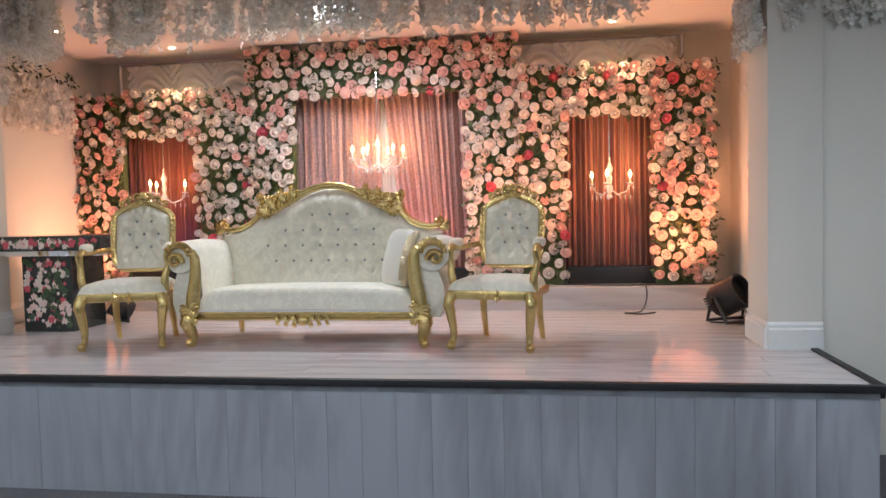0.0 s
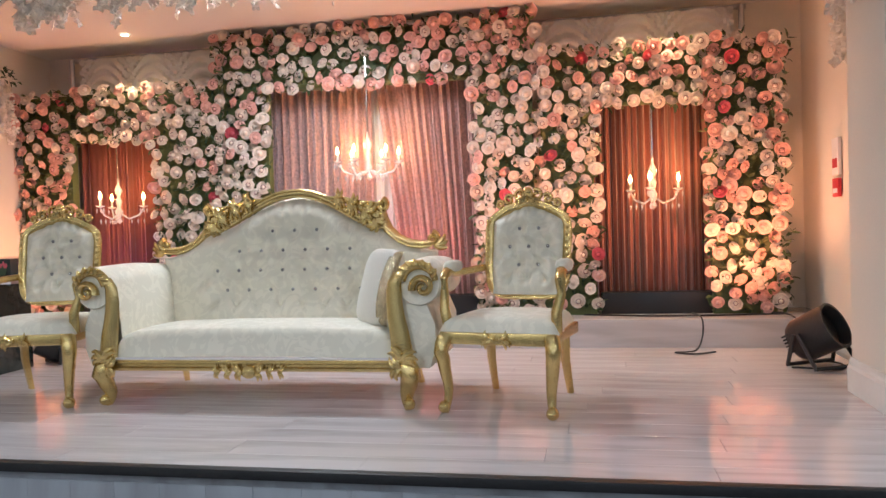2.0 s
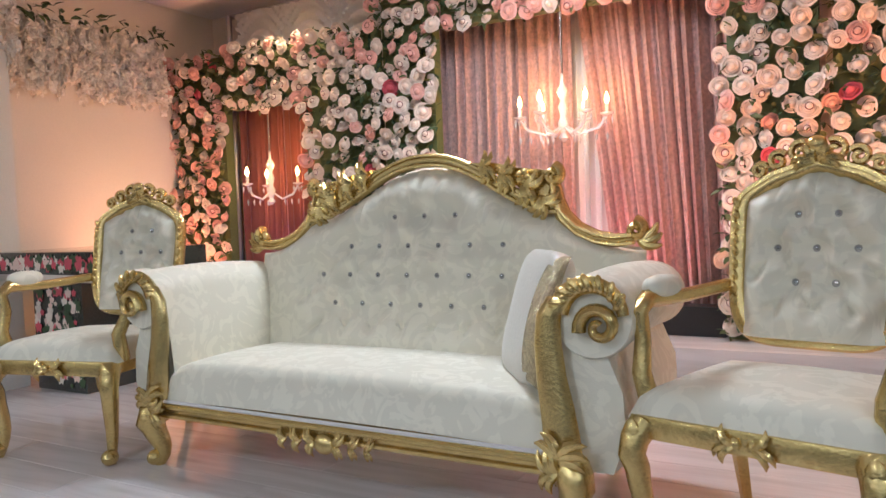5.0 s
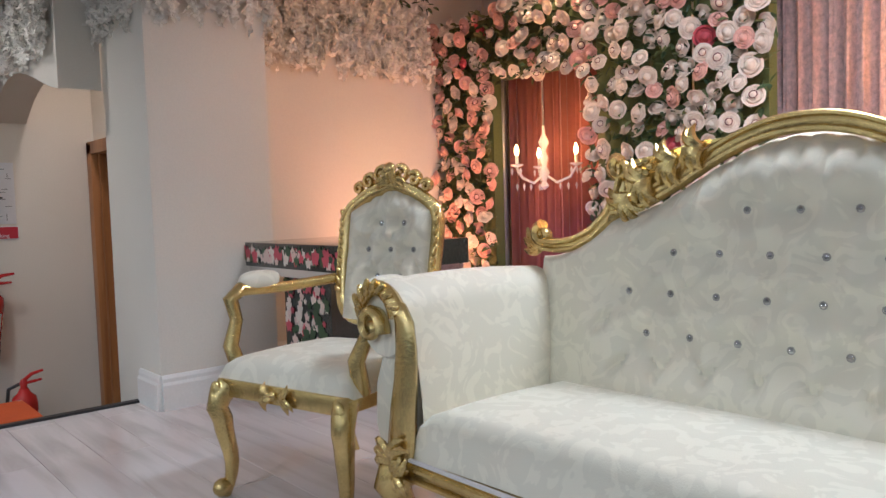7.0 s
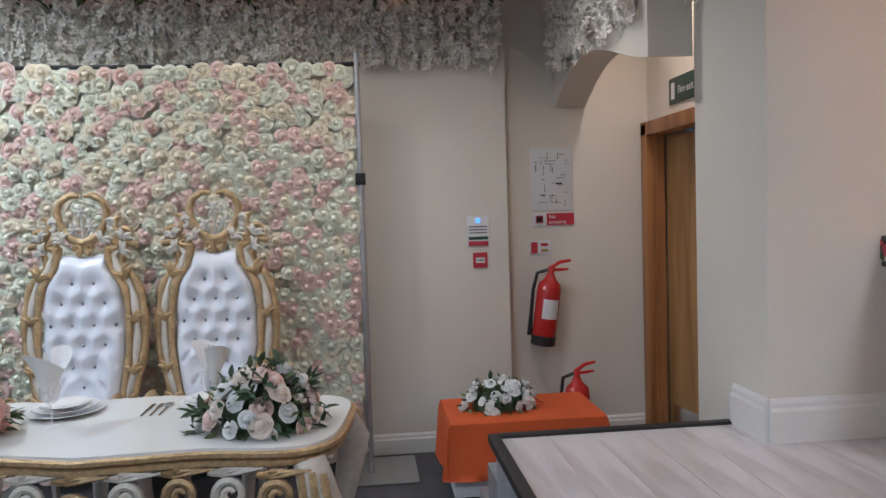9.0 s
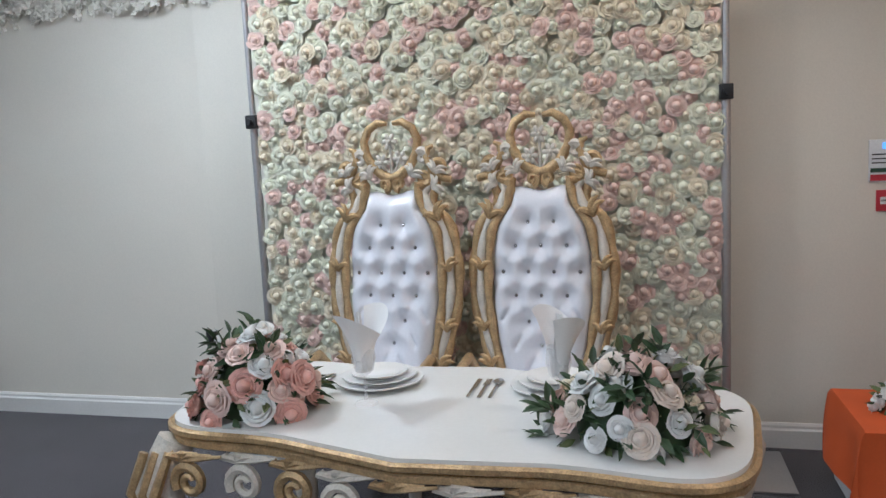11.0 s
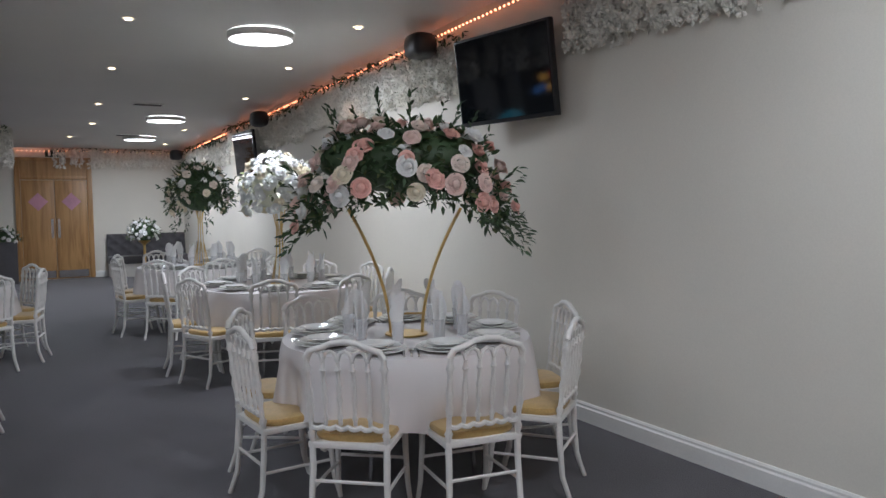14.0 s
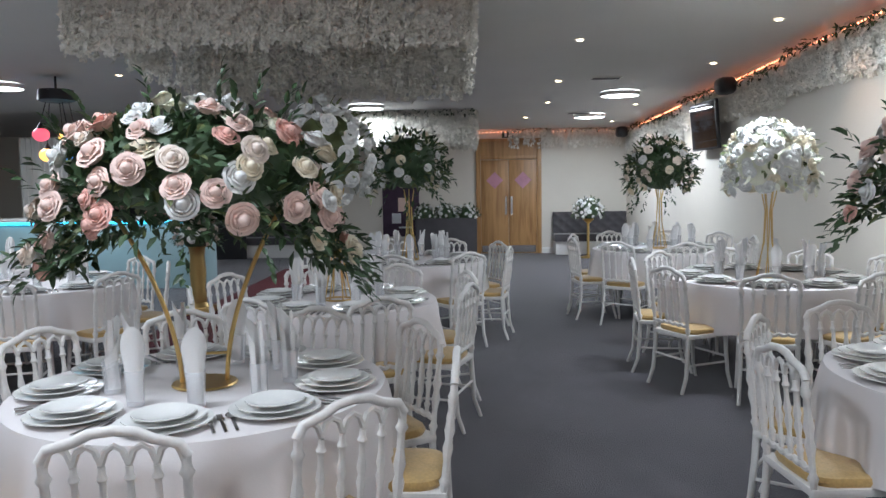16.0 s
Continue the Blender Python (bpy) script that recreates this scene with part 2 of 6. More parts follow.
# ---- mesh helpers ----
class Geo:
    """Gathers vertices and faces, each face smooth or flat."""

    def __init__(self):
        self.v, self.f, self.n = [], [], 0

    def add(self, verts, faces, m=None):
        a = np.asarray(verts, float)
        if m is not None:
            r = np.array(m)
            a = a @ r[:3, :3].T + r[:3, 3]
        self.v.append(a)
        self.f += [tuple(i + self.n for i in f) for f in faces]
        self.n += len(a)
        return self

    def box(self, x0, y0, z0, x1, y1, z1, m=None, b=0.0):
        if b:
            v, f = bevel_box(x1 - x0, y1 - y0, z1 - z0, b)
            return self.add(v + np.array(((x0 + x1) / 2, (y0 + y1) / 2, (z0 + z1) / 2)), f, m)
        v = [(x, y, z) for x in (x0, x1) for y in (y0, y1) for z in (z0, z1)]
        return self.add(v, [(0, 1, 3, 2), (4, 6, 7, 5), (0, 4, 5, 1), (2, 3, 7, 6), (0, 2, 6, 4), (1, 5, 7, 3)], m)

    def lathe(self, prof, n=12, m=None, cap=True):
        v = [(r * math.cos(2 * math.pi * i / n), r * math.sin(2 * math.pi * i / n), z) for r, z in prof for i in range(n)]
        f = [(j * n + i, j * n + (i + 1) % n, (j + 1) * n + (i + 1) % n, (j + 1) * n + i) for j in range(len(prof) - 1) for i in range(n)]
        if cap:
            f += [tuple(range(n))[::-1], tuple(range((len(prof) - 1) * n, len(prof) * n))]
        return self.add(v, f, m)

    def tube(self, pts, r, n=8, m=None, flat=1.0, closed=False):
        """A round bar along points; r one radius or one for each point; flat squeezes it along its second normal."""
        pts = [Vector(p) for p in pts]
        k = len(pts)
        rr = r if hasattr(r, "__len__") else [r] * k
        v, up = [], None
        for i, p in enumerate(pts):
            a = pts[(i - 1) % k] if closed or i > 0 else p
            b = pts[(i + 1) % k] if closed or i < k - 1 else p
            t = (b - a).normalized() if (b - a).length > 1e-9 else Vector((0, 0, 1))
            if up is None:
                up = Vector((0, 1, 0)) if abs(t.y) < 0.9 else Vector((1, 0, 0))
            s = t.cross(up)
            s = s.normalized() if s.length > 1e-6 else t.orthogonal().normalized()
            up = s.cross(t).normalized()
            for j in range(n):
                c = 2 * math.pi * j / n
                v.append(p + rr[i] * (math.cos(c) * s + flat * math.sin(c) * up))
        f = [(i * n + j, i * n + (j + 1) % n, ((i + 1) % k) * n + (j + 1) % n, ((i + 1) % k) * n + j) for i in range(k if closed else k - 1) for j in range(n)]
        if not closed:
            f += [tuple(range(n))[::-1], tuple(range((k - 1) * n, k * n))]
        return self.add([tuple(q) for q in v], f, m)

    def grid(self, fn, nu, nv, m=None):
        v = [fn(i / nu, j / nv) for i in range(nu + 1) for j in range(nv + 1)]
        w = nv + 1
        return self.add(v, [(i * w + j, (i + 1) * w + j, (i + 1) * w + j + 1, i * w + j + 1) for i in range(nu) for j in range(nv)], m)

    def ball(self, rx, ry, rz, m=None, nu=14, nv=8, e=1.0):
        """An ellipsoid; e under 1 squares it off into a cushion."""
        def s(x):
            return math.copysign(abs(x) ** e, x)
        v = []
        for j in range(nv + 1):
            a = -math.pi / 2 + math.pi * j / nv
            for i in range(nu):
                b = 2 * math.pi * i / nu
                v.append((rx * s(math.cos(b)) * abs(math.cos(a)) ** e, ry * s(math.sin(b)) * abs(math.cos(a)) ** e, rz * s(math.sin(a))))
        f = [(j * nu + i, j * nu + (i + 1) % nu, (j + 1) * nu + (i + 1) % nu, (j + 1) * nu + i) for j in range(nv) for i in range(nu)]
        return self.add(v, f, m)

    def prism(self, poly, d, m=None):
        """An outline in x and z, pushed along y from 0 to d."""
        n = len(poly)
        v = [(x, 0, z) for x, z in poly] + [(x, d, z) for x, z in poly]
        return self.add(v, [tuple(range(n)), tuple(range(2 * n - 1, n - 1, -1))] + [(i, i + n, (i + 1) % n + n, (i + 1) % n) for i in range(n)], m)

    def mesh(self, name, material, smooth=True):
        me = bpy.data.meshes.new(name)
        me.from_pydata(np.concatenate(self.v).tolist() if self.v else [], [], self.f)
        if smooth:
            me.polygons.foreach_set("use_smooth", [True] * len(me.polygons))
            me.set_sharp_from_angle(angle=radians(48))
        me.materials.append(M[material])
        me.update()
        return me


def bevel_box(w, d, h, b):
    bm = bmesh.new()
    bmesh.ops.create_cube(bm, size=1)
    bmesh.ops.scale(bm, vec=(w, d, h), verts=bm.verts)
    bmesh.ops.bevel(bm, geom=bm.edges[:], offset=b, segments=2, affect="EDGES", profile=0.6)
    bm.verts.index_update()
    v = np.array([tuple(q.co) for q in bm.verts])
    f = [tuple(q.index for q in p.verts) for p in bm.faces]
    bm.free()
    return v, f


def part(name, geo, material, parent, label="", smooth=True):
    me = geo if isinstance(geo, bpy.types.Mesh) else geo.mesh(name, material, smooth)
    ob = new(name, me)
    ob.parent = parent
    if label:
        tagged(ob, label)
    return ob


def thing(name, m, label, category, group="", kind=""):
    ob = new(name)
    ob.matrix_world = m
    return tagged(ob, label, category, group, kind)


def solid(name, geo, material, label, category="", kind="structure", smooth=True):
    return tagged(new(name, geo.mesh(name, material, smooth)), label, category, "", kind)


I4 = Matrix.Identity(4)


def rose_geo(layers=3, petals=5, open_=1.0):
    """A full rose: cupped petals wrapped round a bud, radius about 1, facing +z."""
    g = Geo()
    g.ball(0.40, 0.40, 0.46, pose(0, 0, 0.24), 8, 5)
    g.ball(0.74, 0.74, 0.42, pose(0, 0, -0.05), 9, 4)
    for k in range(layers):
        q = (k + 1) / layers
        base, rim, top = 0.20 + 0.42 * q, 0.34 + 0.68 * q ** 1.1, 0.70 - (0.30 + 0.16 * open_) * q
        half = math.pi / petals * 1.28

        def fn(u, v, base=base, rim=rim, top=top, half=half):
            a = (v - 0.5) * 2 * half
            side = 1 - 0.30 * (2 * abs(v - 0.5)) ** 2.5
            r = base + (rim - base) * u ** 2.2 + 0.06 * math.sin(math.pi * u)
            z = -0.28 + (top + 0.28) * (1 - (1 - u) ** 1.7) * side - 0.12 * u ** 5
            return (r * math.cos(a), r * math.sin(a), z)
        for i in range(petals):
            g.grid(fn, 3, 4, pose(0, 0, 0, 0, 0, 360 / petals * (i + 0.5 * k) + 17 * k))
    return g


def leaf_geo():
    """A pointed leaf, 1 long along +x, folded at its rib."""
    g = Geo()
    g.add([(0, 0, 0), (0.35, 0.2, 0.06), (0.38, 0, 0), (0.35, -0.2, 0.06), (0.75, 0.13, 0.0), (0.75, 0, -0.05), (0.75, -0.13, 0.0), (1, 0, -0.12)],
          [(0, 2, 1), (0, 3, 2), (1, 2, 5, 4), (2, 3, 6, 5), (4, 5, 7), (5, 6, 7)])
    return g


def bloom_geo():
    """A small four-petalled blossom of a hanging strand."""
    g = Geo()
    for i in range(4):
        a = 90 * i + 20
        g.add([(0, 0, 0), (0.6, 0.42, 0.25), (1, 0, 0.1), (0.6, -0.42, 0.25)], [(0, 1, 2), (0, 2, 3)], pose(0, 0, 0, 0, 0, a))
    return g


ROSE, ROSE2, BUD, LEAF, BLOOM = rose_geo(3, 5, 0.75), rose_geo(4, 5, 1.0), rose_geo(2, 5, 0.35), leaf_geo(), bloom_geo()


def template(g):
    return np.concatenate(g.v), g.f


T_ROSE, T_ROSE2, T_BUD, T_LEAF, T_BLOOM = map(template, (ROSE, ROSE2, BUD, LEAF, BLOOM))
RNG = random.Random(7)


def face(p, d, s, spin=None):
    """A pose at p whose +z looks along d, with scale s."""
    q = Vector(d).to_track_quat("Z", "Y").to_matrix().to_4x4()
    return Matrix.Translation(p) @ q @ pose(0, 0, 0, 0, 0, RNG.uniform(0, 360) if spin is None else spin) @ Matrix.Scale(s, 4)


def leaf_pose(p, d, s):
    q = Vector(d).to_track_quat("X", "Z").to_matrix().to_4x4()
    return Matrix.Translation(p) @ q @ pose(0, 0, 0, RNG.uniform(-50, 50)) @ Matrix.Scale(s, 4)


def jitter(d, k):
    return Vector(d) + Vector((RNG.uniform(-k, k), RNG.uniform(-k, k), RNG.uniform(-k, k)))


# ---- structure ----
solid("floor", Geo().box(-7.2, -16, -0.1, 8.2, 8, 0), "carpet", "charcoal grey short-pile carpet", "carpet", smooth=False)
solid("carpet_runner", Geo().box(-0.75, -13, 0.002, 0.3, -3.2, 0.008), "redcarpet", "dark red carpet strip across the grey carpet", "carpet", smooth=False)
g = Geo()
g.add([(-7.2, 7.6, 3.2), (8.2, 7.6, 3.2), (8.2, 1, 3.2), (-7.2, 1, 3.2), (-7.2, -16, ceil_z(-16)), (8.2, -16, ceil_z(-16)),
       (-7.2, 7.6, 3.35), (8.2, 7.6, 3.35), (8.2, -16, 3.35), (-7.2, -16, 3.35)], [(0, 1, 2, 3), (3, 2, 5, 4), (6, 9, 8, 7)])
solid("ceiling", g, "ceiling", "white painted plaster ceiling", "ceiling", smooth=False)
WALLS = dict(wall_west=(-6.85, -15.85, 0, -6.57, 4.22, 3.3), wall_alcove=(-6.95, 4.22, 0, -6.70, 5.5, 3.3), wall_south=(-7.0, -16.0, 0, 8.1, -15.73, 3.3),
             wall_stage_back=(-5.0, 7.36, 0, 1.9, 7.6, 3.3), wall_stage_west=(-5.0, 5.35, 0, -4.78, 7.36, 3.3), wall_stage_east=(1.66, 5.3, 0, 1.9, 7.36, 3.3),
             wall_front_east=(1.62, 4.83, 0, 8.1, 5.1, 3.3), wall_east=(8.0, -15.8, 0, 8.2, 4.9, 3.3))
for name, b in WALLS.items():
    solid(name, Geo().box(*b), "wall", "cream painted plaster wall", "wall", smooth=False)
solid("pillar", Geo().box(-5.01, 4.80, 0.0, -4.39, 5.42, 3.2, b=0.004), "wall", "square cream plaster pillar on the stage edge", "pillar")
solid("pillar", Geo().box(1.34, 4.80, 0.66, 1.66, 5.30, 3.2, b=0.004), "wall", "square cream plaster pillar on the stage edge", "pillar")
solid("pilaster", Geo().box(-6.57, 0.42, 0, -6.52, 1.0, 3.2, b=0.003), "wall", "shallow cream plaster pilaster on the wall", "pilaster")
# wall over the passage, with its rounded opening
top = [(-6.70, 3.2), (-5.0, 3.2)]
arch = [(-5.0 - 1.68 * i / 18, 2.25 + 0.21 * math.sin(math.pi * (i / 18) ** 1.3)) for i in range(19)]
solid("wall_arch", Geo().prism(top + arch + [(-6.70, 2.25)], 0.21, pose(0, 4.58, 0)), "wall", "cream plaster wall over an arched passage", "wall", smooth=False)
g = Geo().box(-6.70, 5.23, 2.13, -4.6, 5.45, 3.2).box(-5.55, 5.23, 0, -4.6, 5.45, 2.13)
solid("wall_passage", g, "wall", "cream plaster wall round a doorway", "wall", smooth=False)
solid("wall_passage_end", Geo().box(-7.0, 7.2, 0, -4.9, 7.4, 3.2), "wall", "cream plaster wall beyond the doorway", "wall", smooth=False)


def skirting(name, x0, y0, x1, y1, z, h=0.13):
    """A moulded skirting board along a wall line, standing proud on the left of its direction."""
    d = Vector((x1 - x0, y1 - y0, 0))
    a = math.degrees(math.atan2(d.y, d.x))
    prof = [(0, 0), (0.022, 0), (0.022, h * 0.72), (0.014, h * 0.8), (0.014, h * 0.9), (0.006, h), (0, h)]
    g = Geo()
    n, L = len(prof), d.length
    v = [(0, p, q) for p, q in prof] + [(L, p, q) for p, q in prof]
    g.add(v, [tuple(range(n)), tuple(range(2 * n - 1, n - 1, -1))] + [(i, i + n, (i + 1) % n + n, (i + 1) % n) for i in range(n)], pose(x0, y0, z, 0, 0, a))
    solid(name, g, "trim", "white moulded skirting board", "skirting", smooth=False)


for r in ((-6.57, 4.2, -6.57, 1.0, 0), (-6.57, 0.42, -6.57, -15.7, 0), (-6.70, 5.2, -6.70, 4.25, 0), (8.0, -15.7, 8.0, 4.8, 0)):
    skirting("baseboard", *r)
for r in ((-6.5, -15.73, -4.62, -15.73, 0), (-3.35, -15.73, 7.9, -15.73, 0)):
    skirting("baseboard", *r)
for r in ((-4.39, 5.42, -4.39, 4.80), (-4.39, 4.80, -4.66, 4.80), (1.66, 4.80, 1.34, 4.80), (1.34, 4.80, 1.34, 5.30), (-4.78, 7.3, -4.78, 5.4), (1.66, 5.35, 1.66, 7.3)):
    skirting("baseboard", *r, 0.66, 0.17)

# ---- stage ----
stage = solid("stage", Geo().box(-4.66, 3.79, 0, 1.60, 7.36, 0.655), "front", "raised stage faced with grey wood-effect panels", "stage", smooth=False)
solid("stage_step", Geo().box(-4.78, 6.66, 0.655, 1.66, 7.36, 0.86, b=0.004), "laminate", "low pale laminate step at the back of the stage", "step")
g = Geo().box(-4.685, 3.755, 0.635, 1.625, 3.80, 0.672, b=0.004).box(-4.69, 3.80, 0.60, -4.645, 4.79, 0.672, b=0.004).box(1.585, 3.80, 0.60, 1.63, 4.79, 0.672, b=0.004)
solid("trim", g, "black", "black rubber nosing along the stage edge", "edge trim")
for i, (z, d) in enumerate(((0.22, 0.6), (0.44, 0.32))):
    solid("stair_step", Geo().box(-4.69 - d, 3.80, 0 if i == 0 else 0.2, -4.69, 4.6, z, b=0.004), "front", "grey step up to the stage side", "step")

# ---- seats of the stage ----
def spiral(cx, cz, r0, r1, a0, turns, n=18):
    return [(cx + (r0 + (r1 - r0) * i / n) * math.cos(a0 + turns * 2 * math.pi * i / n), 0, cz + (r0 + (r1 - r0) * i / n) * math.sin(a0 + turns * 2 * math.pi * i / n)) for i in range(n + 1)]


def acanthus(g, x, z, s, flip=1, y=0.0, n=5, ang=0):
    """A carved leaf scroll: curling ribs that fan out from one point."""
    for i in range(n):
        a = radians(ang + 24 * (i - (n - 1) / 2))
        L = 0.8 * s * (1 - 0.09 * abs(i - (n - 1) / 2))
        pts = []
        for k in range(6):
            t = k / 5
            c = a + 0.6 * t * t * (1 if i >= n / 2 else -1)
            pts.append((x + flip * L * t * math.cos(c), y - 0.012 * math.sin(math.pi * t), z + L * t * math.sin(c)))
        g.tube(pts, [s * 0.095 * (0.5 + math.sin(math.pi * min(1, 0.15 + 0.8 * k / 5))) * (1 if k < 5 else 0.3) for k in range(6)], 6, None, 0.8)


def tufted(name, half_w, outline, buttons, depth, parent, material, y0=0.0, nx=60, nz=44, z0=0.0, pitch=0.1, lean=0.12):
    """An upholstered back: a padded sheet under an outline, drawn in at its buttons along folds."""
    def fn(u, v):
        x = (2 * u - 1) * half_w
        top = outline(x)
        z = z0 + v * (top - z0)
        edge = min(1.0, 5 * min(u, 1 - u), 6 * (1 - v) + 0.0)
        y = -depth * math.sin(edge * math.pi / 2) ** 0.6
        pull = 0.0
        for bx, bz in buttons:
            d = math.hypot(x - bx, z - bz)
            if d < pitch * 0.9:
                pull = max(pull, 0.066 * (1 - d / (pitch * 0.9)) ** 1.5)
            for sx in (-1, 1):
                ex, ez = sx * pitch * 0.5, -pitch * 0.75
                t = max(0, min(1, ((x - bx) * ex + (z - bz) * ez) / (ex * ex + ez * ez)))
                d = math.hypot(x - bx - t * ex, z - bz - t * ez)
                if d < 0.026:
                    pull = max(pull, 0.036 * (1 - d / 0.026))
        zt = max(b[1] for b in buttons)
        near = min(abs(x - b[0]) for b in buttons)
        if z > zt - 0.02 and near < 0.02:
            pull = max(pull, 0.016 * (1 - near / 0.02))
        return (x, y0 + y + pull + lean * (z - z0), z)
    g = Geo().grid(fn, nx, nz)
    ob = part("backrest", g, material, parent)
    for bx, bz in buttons:
        b = Geo().ball(0.011, 0.007, 0.011, pose(bx, y0 - depth + 0.056 + lean * (bz - z0), bz), 8, 4)
        part("button", b, "crystal", ob, "sparkling crystal button")
    return ob


def cabriole(top, foot, r=0.034, out=(0, -0.05, 0), m=None):
    """A curved carved leg that ends in a rounded foot."""
    a, b = Vector(top), Vector(foot)
    pts, rr = [], []
    for i in range(11):
        t = i / 10
        bow = math.sin(t * math.pi * 2) * 0.5
        pts.append(a.lerp(b, t) + Vector(out) * (bow * 0.9 + (0.5 if t < 0.3 else 0) * math.sin(t / 0.3 * math.pi)))
        rr.append(r * (1.25 - 0.75 * t))
    g = Geo().tube([tuple(p) for p in pts], rr, 10, m)
    g.ball(0.030, 0.036, 0.030, (m or I4) @ pose(b.x, b.y - 0.008, b.z + 0.030), 10, 6)
    return g


def sofa():
    s = thing("sofa", pose(-1.655, 4.80, 0.66), "ivory damask buttoned sofa with carved gold frame", "sofa")
    Y0, LEAN = 0.56, 0.16

    def crest(x):
        """Height of the back's top line: a dome between two swept shoulders."""
        a = abs(x)
        if a > 0.56:
            t = min(1, (a - 0.56) / 0.30)
            return 0.905 - 0.135 * math.sin(t * math.pi / 2) ** 0.8
        return 0.905 + 0.20 * (0.5 + 0.5 * math.cos(math.pi * (a / 0.56) ** 1.1))

    def yat(z):
        return Y0 - 0.03 + LEAN * (z - 0.38)
    g = Geo()

    def fn(u, v):
        x, y = (2 * u - 1) * 0.775, -0.045 + 0.62 * v ** 1.2
        e = min(1, 14 * min(u, 1 - u), 9 * v)
        return (x, y, 0.245 + 0.135 * math.sin(e * math.pi / 2) ** 0.55 + 0.035 * math.sin(math.pi * u) ** 0.5 * math.sin(math.pi * min(1, 0.15 + v * 0.8)))
    g.grid(fn, 44, 24)
    seat = part("seat", g, "ivory", s, "ivory damask seat")
    part("piping", Geo().tube([(-0.775 + 1.55 * i / 20, -0.052, 0.25) for i in range(21)], 0.007, 6), "linen", seat, "pale piped seam")
    rows = ((0.555, 7), (0.67, 8), (0.785, 6), (0.90, 3))
    btn = [((i - (n - 1) / 2) * 0.138, z) for z, n in rows for i in range(n)]
    tufted("backrest", 0.86, lambda x: crest(x) - 0.012, btn, 0.10, s, "ivory", Y0, 130, 60, 0.34, 0.138, LEAN)
    dome = [(x, yat(crest(x)), crest(x) + 0.012) for x in [-0.56 + 1.12 * i / 44 for i in range(45)]]
    g = Geo().tube(dome, 0.026, 10, None, 0.9)
    g.tube([(x, y - 0.024, z - 0.018) for x, y, z in dome], 0.009, 6)
    g.tube([(x, y - 0.020, z + 0.020) for x, y, z in dome], 0.008, 6)
    part("crest_rail", g, "gold", s, "moulded gold crest rail")
    for f in (-1, 1):
        sw = [(0.535, 1.015), (0.545, 0.95), (0.575, 0.885), (0.63, 0.835), (0.70, 0.805), (0.77, 0.795), (0.83, 0.80)]
        g = Geo().tube([(f * x, yat(z), z) for x, z in sw], [0.020, 0.030, 0.032, 0.030, 0.027, 0.024, 0.020], 10, None, 0.9)
        g.tube([(f * x, yat(z) - 0.026, z + 0.012) for x, z in sw], 0.009, 6)
        g.tube([(f * x, yat(z) - 0.024, z - 0.014) for x, z in sw], 0.007, 6)
        part("shoulder_rail", g, "gold", s, "swept gold shoulder rail")
        # carved spandrel between the dome and the ear
        poly = [(0.20, 1.095), (0.30, 1.09), (0.40, 1.065), (0.48, 1.055), (0.535, 1.045), (0.56, 0.99), (0.58, 0.90), (0.55, 0.90), (0.46, 0.955), (0.36, 1.025), (0.27, 1.07)]
        poly = [(f * x, z) for x, z in poly]
        yy = yat(1.0) - 0.035
        part("carved_panel", Geo().prism(poly if f < 0 else poly[::-1], 0.035, pose(0, yat(1.0) - 0.018, 0)), "gold", s, "gold carved spandrel")
        for x, z, size, ang in ((0.26, 1.075, 0.10, -8), (0.34, 1.045, 0.11, -20), (0.43, 1.0, 0.12, -35), (0.50, 0.95, 0.11, -62)):
            g = Geo()
            acanthus(g, f * x, z, size, f, yy, 5, ang)
            part("leaf_carving", g, "gold", s, "carved gold leaf")
        for i in range(5):
            a = i * 1.257
            part("petal", Geo().ball(0.014, 0.010, 0.011, pose(f * 0.435 + 0.018 * math.cos(a), yy - 0.012, 1.03 + 0.018 * math.sin(a)), 8, 5), "gold", s)
        ear = [(p[0] * f, yat(1.0) - 0.012, p[2]) for p in spiral(0.535, 1.03, 0.006, 0.036, -0.6, 1.3)]
        part("scroll_ear", Geo().tube(ear, [0.011 + 0.009 * i / 18 for i in range(19)], 8, None, 1.5), "gold", s, "gold scroll ear")
        end = [(p[0] * f, yat(0.82) - 0.006, p[2]) for p in spiral(0.835, 0.83, 0.006, 0.034, -0.4, 1.3)]
        part("end_scroll", Geo().tube(end, [0.010 + 0.009 * i / 18 for i in range(19)], 8, None, 1.5), "gold", s, "gold end scroll")
        for ang in (-55, -28, -2):
            L = [(f * (0.85 + 0.075 * t * math.cos(radians(ang) + 0.7 * t)), yat(0.8), 0.80 + 0.085 * t * math.sin(radians(ang) + 0.7 * t)) for t in [i / 5 for i in range(6)]]
            part("shell_rib", Geo().tube(L, [0.016, 0.020, 0.020, 0.017, 0.012, 0.005], 7), "gold", s)
        # rolled arm, its outer side and its carved front
        g = Geo()

        def roll(u, v, f=f):
            y = -0.02 + 0.62 * v
            r = 0.112 * (1 - 0.06 * v)
            if u < 0.3:
                k = u / 0.3
                return (f * (0.735 + 0.042 * k ** 2.2), y, 0.30 + 0.32 * k)
            a = math.pi - (u - 0.3) / 0.7 * 4.3
            return (f * (0.889 + r * math.cos(a)), y, 0.62 + r * math.sin(a) + 0.012 * math.sin(math.pi * v))
        g.grid(roll, 34, 12)
        g.lathe([(0.001, 0), (0.106, 0), (0.112, 0.012), (0.112, 0.02)], 24, pose(f * 0.889, -0.032, 0.62, -90), False)
        arm = part("armrest", g, "ivory", s, "rolled ivory damask armrest")
